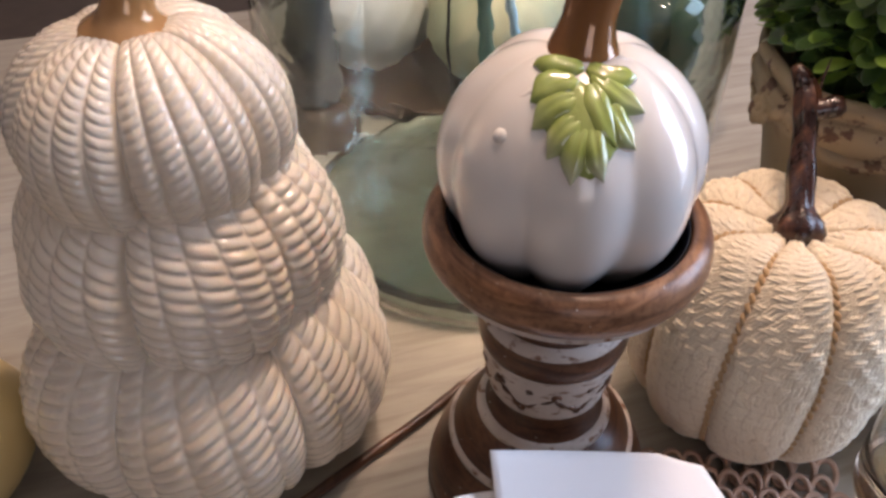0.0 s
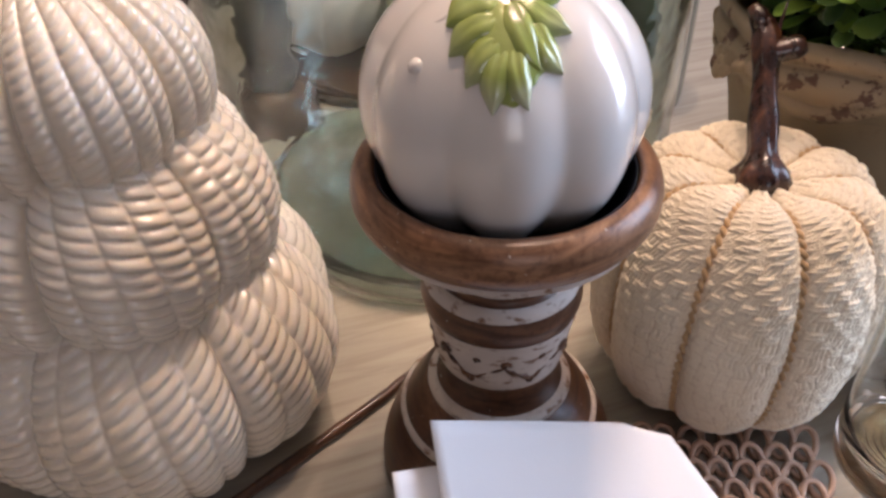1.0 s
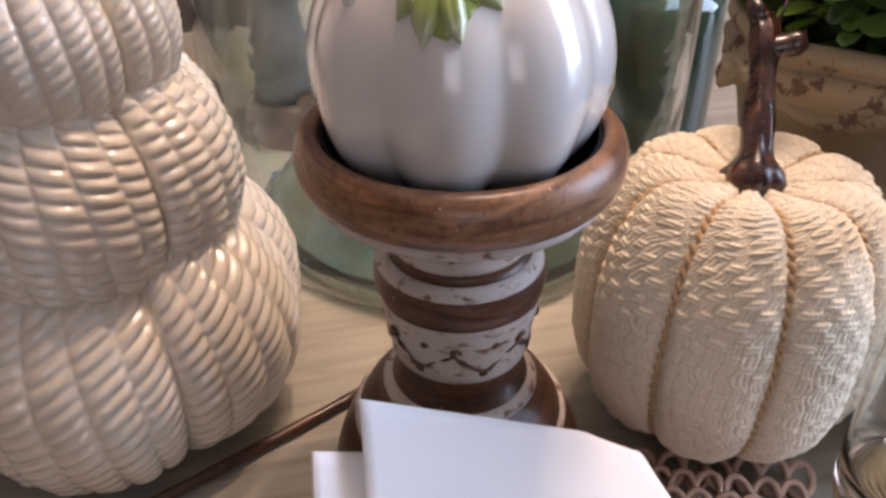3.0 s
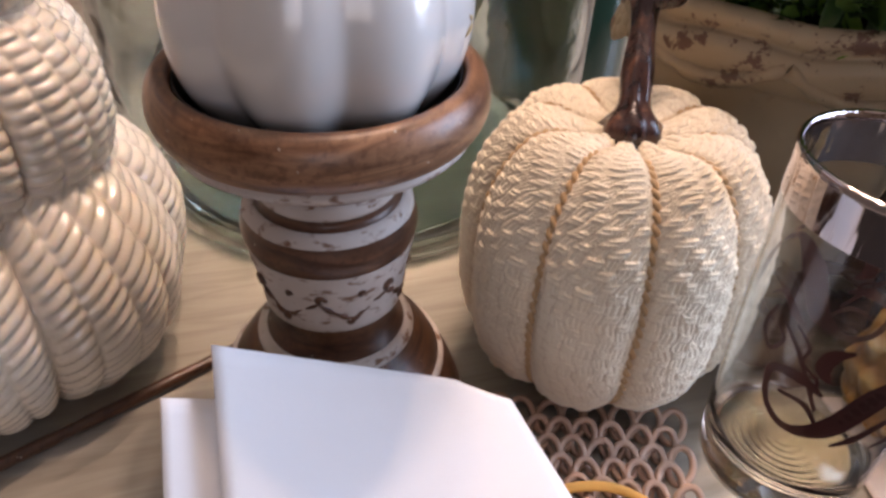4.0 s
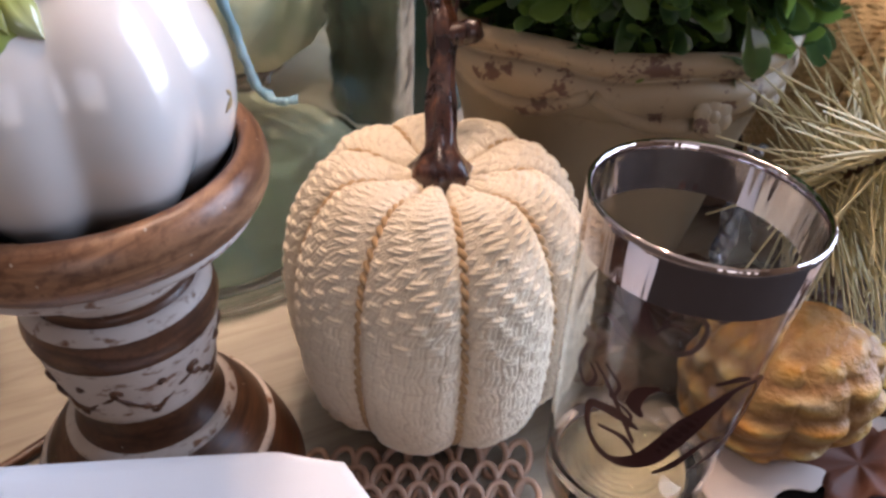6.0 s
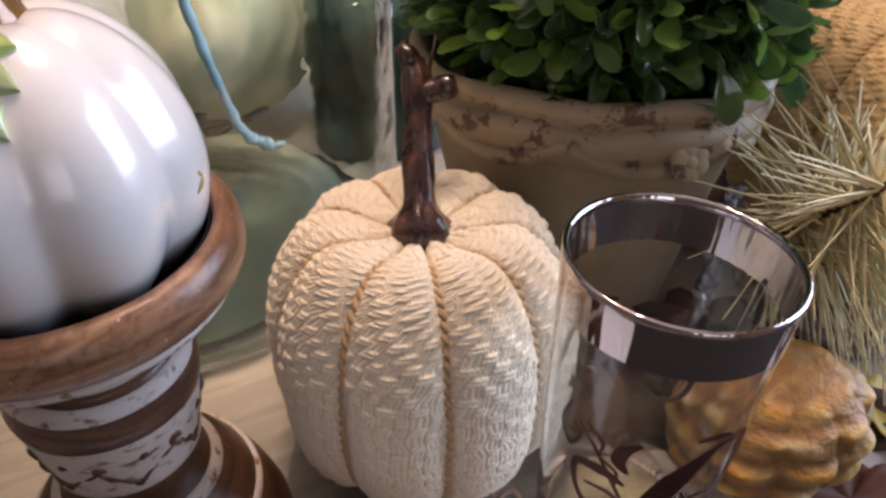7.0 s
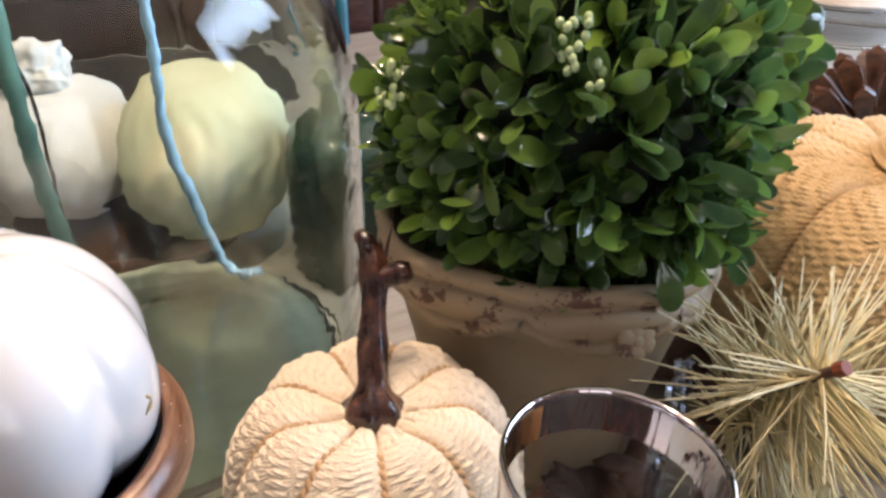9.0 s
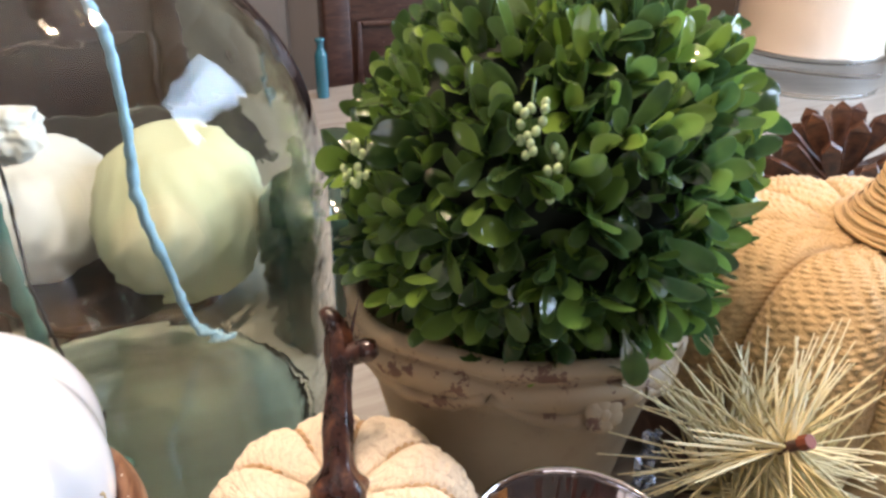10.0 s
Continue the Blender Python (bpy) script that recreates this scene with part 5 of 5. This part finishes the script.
def candle_vase():
    t = thing("candle_vase", (0.870, 1.060, 0), "wide glass candle vase with cream wax and thick base", "candle")
    g = part("vase_glass", revolve(smooth_profile([(0.0, 0.0), (0.098, 0.0), (0.106, 0.006), (0.108, 0.02), (0.108, 0.26), (0.1045, 0.262), (0.103, 0.255), (0.103, 0.066), (0.096, 0.054), (0.0, 0.050)], 5), 72), M_GLASS, t, "clear glass with heavy base")
    g.visible_shadow = False
    part("wax", revolve(smooth_profile([(0.0, 0.052), (0.092, 0.056), (0.101, 0.068), (0.1015, 0.190), (0.099, 0.196), (0.0, 0.194)], 4), 72), plain("cream_candle_wax", (0.50, 0.42, 0.33), (0.58, 0.50, 0.41), 20, 0.5, 0.05), t, "cream candle wax")
    part("wick", tube([(0, 0, 0.192), (0.001, 0, 0.205)], 0.0012, 6), M_CORD, t)


candle_vase()


def yellow_gourd():
    t = thing("gourd", (-0.213, 0.196, 0), "smooth pale yellow gourd on the table", "gourd")
    bm = bmesh.new()
    bmesh.ops.create_uvsphere(bm, u_segments=48, v_segments=32, radius=1.0, matrix=Matrix.Translation((0, 0, 0.033)) @ Matrix.Diagonal((0.037, 0.045, 0.034, 1)))
    for v in bm.verts:
        v.co *= 1 + 0.03 * noise.noise(v.co * 40)
        v.co.z = max(v.co.z, 0.0)
    part("body", bm, plain("pale_yellow_skin", (0.68, 0.52, 0.22), (0.76, 0.62, 0.32), 40, 0.35, 0.1), t)
    part("stem", tube(curve_points([(-0.002, 0.03, 0.055), (-0.006, 0.04, 0.064), (-0.014, 0.046, 0.068)], 4), 0.0045, 10), M_TWIG, t)


yellow_gourd()


# ---- furniture beyond the table ----
def dark_chair(x, y):
    t = thing("chair", pose(x, y, FLOOR, 0, 0, 12), "dark brown wooden chair with a panelled back", "chair", "chairs at the far side of the table")
    for e in (-0.21, 0.21):
        part("back_post", box(0.045, 0.04, 1.06, (e, 0, 0.53), 0.006), M_DARKWOOD, t)
        part("leg", box(0.04, 0.04, 0.43, (e, -0.40, 0.215), 0.005), M_DARKWOOD, t)
    panel = part("back_panel", box(0.375, 0.022, 0.46, (0, 0, 0.80), 0.003), M_DARKWOOD, t)
    part("moulding", box(0.344, 0.008, 0.010, (0, -0.0155, 0.815), 0.003), M_DARKWOOD, panel)
    part("moulding", box(0.344, 0.008, 0.010, (0, -0.0155, 0.60), 0.003), M_DARKWOOD, panel)
    for e in (-0.177, 0.177):
        part("moulding", box(0.010, 0.008, 0.225, (e, -0.0155, 0.7075), 0.003), M_DARKWOOD, panel)
    part("seat", box(0.46, 0.44, 0.035, (0, -0.20, 0.4475), 0.008), M_DARKWOOD, t)


dark_chair(0.40, 1.30)
dark_chair(-0.22, 1.12)


def sideboard():
    t = thing("sideboard", (-0.85, 2.60, FLOOR), "long grey beige painted sideboard against the wall", "sideboard")
    part("carcass", box(1.9, 0.45, 0.86, (0, 0, 0.45), 0.004), M_GREIGE, t)
    part("top", box(1.96, 0.50, 0.03, (0, 0, 0.897), 0.006), M_GREIGE, t)
    for x in (-0.705, -0.235, 0.235, 0.705):
        d = part("door", box(0.45, 0.02, 0.72, (x, -0.236, 0.46), 0.004), M_GREIGE, t)
        part("knob", revolve([(0.0, 0.0), (0.012, 0.0), (0.016, 0.012), (0.0, 0.018)], 16), M_SILVER, d).matrix_basis = pose(x + 0.18, -0.246, 0.5, 90, 0, 0)


sideboard()


# ---- lamp above the table ----
def chandelier():
    t = thing("chandelier", (LAMP[0], LAMP[1], 0.0), "bronze chandelier with small warm bulbs over the table", "lamp")
    k = Mat("warm_bulb", 0.4, Emission_Strength=4.0)
    k.p.inputs["Emission Color"].default_value = (1.0, 0.66, 0.36, 1)
    part("rod", tube([(0, 0, 1.14), (0, 0, 1.745)], 0.008, 12), M_DARKWOOD, t)
    part("canopy", revolve([(0.0, 1.72), (0.05, 1.72), (0.06, 1.748), (0.0, 1.748)], 32), M_DARKWOOD, t)
    part("hub", revolve(smooth_profile([(0.0, 1.20), (0.03, 1.19), (0.035, 1.17), (0.02, 1.14), (0.0, 1.13)], 4), 24), M_DARKWOOD, t)
    for q in range(3):
        a = 2.1 * q + 0.3
        c, d = math.cos(a), math.sin(a)
        part("arm", tube(curve_points([(0.02 * c, 0.02 * d, 1.17), (0.10 * c, 0.10 * d, 1.20), (LAMP_ARM * c, LAMP_ARM * d, 1.16), (LAMP_ARM * c, LAMP_ARM * d, 1.085)], 5), 0.006, 10), M_DARKWOOD, t)
        bm = revolve(smooth_profile([(0.0, 1.085), (0.008, 1.083), (0.012, 1.068), (0.008, 1.055), (0.0, 1.048)], 4), 16)
        bmesh.ops.translate(bm, verts=bm.verts, vec=(LAMP_ARM * c, LAMP_ARM * d, 0))
        part("bulb", bm, k.m, t, "small glowing bulb")


chandelier()


# ---- fallen leaves and the dark runner beside the tumbler ----
def dry_leaf(place, turn, size, mat, label, group=""):
    """A lobed autumn leaf with a curled blade."""
    n = 64
    bm = bmesh.new()
    mid = bm.verts.new((0, 0, 0.004 * size / 0.05))
    rim = []
    for k in range(n):
        a = 2 * math.pi * k / n
        r = size * (0.55 + 0.28 * abs(math.cos(2.5 * a)) ** 1.5 + 0.07 * abs(math.sin(11 * a)))
        rim.append(bm.verts.new((r * math.cos(a), 0.8 * r * math.sin(a), 0.003 + 0.10 * size * math.sin(3 * a + 0.6) ** 2)))
    for k in range(n):
        bm.faces.new((mid, rim[k], rim[(k + 1) % n]))
    bmesh.ops.subdivide_edges(bm, edges=[e for e in bm.edges if mid in e.verts], cuts=3)
    bmesh.ops.solidify(bm, geom=bm.faces[:], thickness=0.0004)
    ob = part("leaf", bm, mat)
    ob.matrix_basis = Matrix.Translation(place) @ Euler([radians(q) for q in turn]).to_matrix().to_4x4()
    return tagged(ob, label, "leaf", group)


dry_leaf((0.342, 0.226, 0.006), (18, 12, 40), 0.026, plain("yellow_leaf", (0.42, 0.26, 0.03), (0.60, 0.42, 0.06), 60, 0.6), "yellow dried leaf behind the gourd")
dry_leaf((0.306, 0.182, 0.004), (6, -10, 10), 0.030, plain("russet_leaf", (0.085, 0.022, 0.010), (0.16, 0.05, 0.02), 60, 0.6), "russet brown dried leaf beside the gourd")


M_DRY = plain("dark_brown_dry_leaf", (0.035, 0.016, 0.010), (0.10, 0.048, 0.025), 70, 0.65)
for place, turn, size in (((0.236, 0.244, 0.006), (10, -8, 25), 0.034), ((0.205, 0.252, 0.007), (-6, 9, 70), 0.036), ((0.246, 0.272, 0.014), (22, -6, 110), 0.040), ((0.285, 0.282, 0.016), (-18, 10, 10), 0.040), ((0.272, 0.256, 0.010), (-12, 14, 80), 0.038), ((0.312, 0.262, 0.008), (16, 6, 140), 0.040), ((0.346, 0.268, 0.012), (-8, -18, 200), 0.036), ((0.352, 0.208, 0.006), (8, -10, 320), 0.034), ((0.345, 0.318, 0.012), (12, -8, 60), 0.040), ((0.330, 0.372, 0.010), (-10, 6, 130), 0.042), ((0.352, 0.425, 0.010), (6, 8, 30), 0.044)):
    dry_leaf(place, turn, size, M_DRY, "dark brown curled dried leaf behind the tumbler", "dried leaves behind the tumbler")


def dark_runner():
    ob = part("table_runner", box(0.86, 0.40, 0.0009, (0.07, -0.20, 0.0006), 0.0002), plain("black_runner_cloth", (0.012, 0.010, 0.010), (0.02, 0.016, 0.016), 200, 0.9, 0.4))
    ob.matrix_basis = pose(0.250, 0.170, 0.0, 0, 0, 20)
    return tagged(ob, "black cloth runner lying on the table", "table runner")


def foil_ribbon():
    line = curve_points([(0.2765, 0.2660, 0.103), (0.2740, 0.2630, 0.086), (0.2715, 0.2605, 0.064), (0.2700, 0.2570, 0.034), (0.2720, 0.2500, 0.004)], 10)
    bm = bmesh.new()
    rows = []
    for i, p in enumerate(line):
        w = 0.0020 + 0.0034 * math.sin(math.pi * min(1, 0.15 + i / 44))
        rows.append([bm.verts.new(p + Vector((w * e, 0.0016 * math.sin(2.1 * q + 0.9 * i), 0.0004 * math.sin(i)))) for q, e in enumerate((-1, -0.6, -0.2, 0.2, 0.6, 1))])
    for a, b in zip(rows, rows[1:]):
        for q in range(5):
            bm.faces.new((a[q], a[q + 1], b[q + 1], b[q]))
    bmesh.ops.solidify(bm, geom=bm.faces[:], thickness=0.0003)
    ob = part("foil_ribbon", bm, Mat("silver_foil", 0.16, 1.0).colour((0.52, 0.58, 0.68)).m, smooth=False)
    return tagged(ob, "narrow crinkled silver foil ribbon leaning against the pot", "ribbon")


foil_ribbon()


# Narrow strip added in place of a plate's orange rim.
def orange_rim_strip():
    bm = tube(curve_points([(0.112, 0.164, 0.0075), (0.130, 0.1685, 0.0085), (0.146, 0.1680, 0.0085), (0.162, 0.160, 0.0075)], 6), 0.0011, 8)
    for v in bm.verts:
        v.co.y += 1.2 * (v.co.z - 0.008)
    return tagged(part("ribbon", bm, plain("orange_rim_strip", (0.72, 0.36, 0.07), (0.80, 0.46, 0.12), 60, 0.4, 0.1)), "narrow orange strip standing in for a plate rim across the loop mat", "ribbon")


orange_rim_strip()
dark_runner()


# ---- dark bottle form beyond the jar, added for the dark reflections at its edge ----
def dark_bottle_standin():
    t = thing("bottle", (0.160, 0.528, 0), "dark green bottle form added behind the jar for its dark edge reflections", "bottle")
    k = Mat("dark_edge_green", 0.06, Coat_Weight=0.5)
    k.colour(k.mix(k.noise(18, 2, k.scaled((1, 1, 0.2))), (0.010, 0.030, 0.020), (0.030, 0.065, 0.045)))
    part("body", revolve(smooth_profile([(0.0, 0.0), (0.041, 0.0), (0.046, 0.005), (0.047, 0.020), (0.047, 0.085), (0.042, 0.102), (0.024, 0.114), (0.0145, 0.120), (0.0140, 0.136), (0.0, 0.137)], 5), 40), k.m, t)
    part("lip", revolve(smooth_profile([(0.0140, 0.130), (0.0168, 0.132), (0.0168, 0.140), (0.0140, 0.142), (0.0, 0.142)], 3), 40), k.m, t)


dark_bottle_standin()


def blue_vial():
    t = thing("vial", (0.166, 1.064, 0), "small turquoise glass vial standing near the far table edge", "vial")
    k = Mat("turquoise_glass", 0.06, Coat_Weight=0.4)
    k.colour(k.mix(k.noise(40, 2), (0.015, 0.09, 0.13), (0.03, 0.17, 0.23)))
    part("body", revolve(smooth_profile([(0.0, 0.0), (0.0075, 0.0), (0.0085, 0.003), (0.0085, 0.052), (0.0070, 0.061), (0.0048, 0.066), (0.0046, 0.076), (0.0, 0.076)], 5), 28), k.m, t)
    part("lip", revolve(smooth_profile([(0.0046, 0.074), (0.0062, 0.075), (0.0062, 0.079), (0.0, 0.080)], 3), 28), k.m, t)


blue_vial()
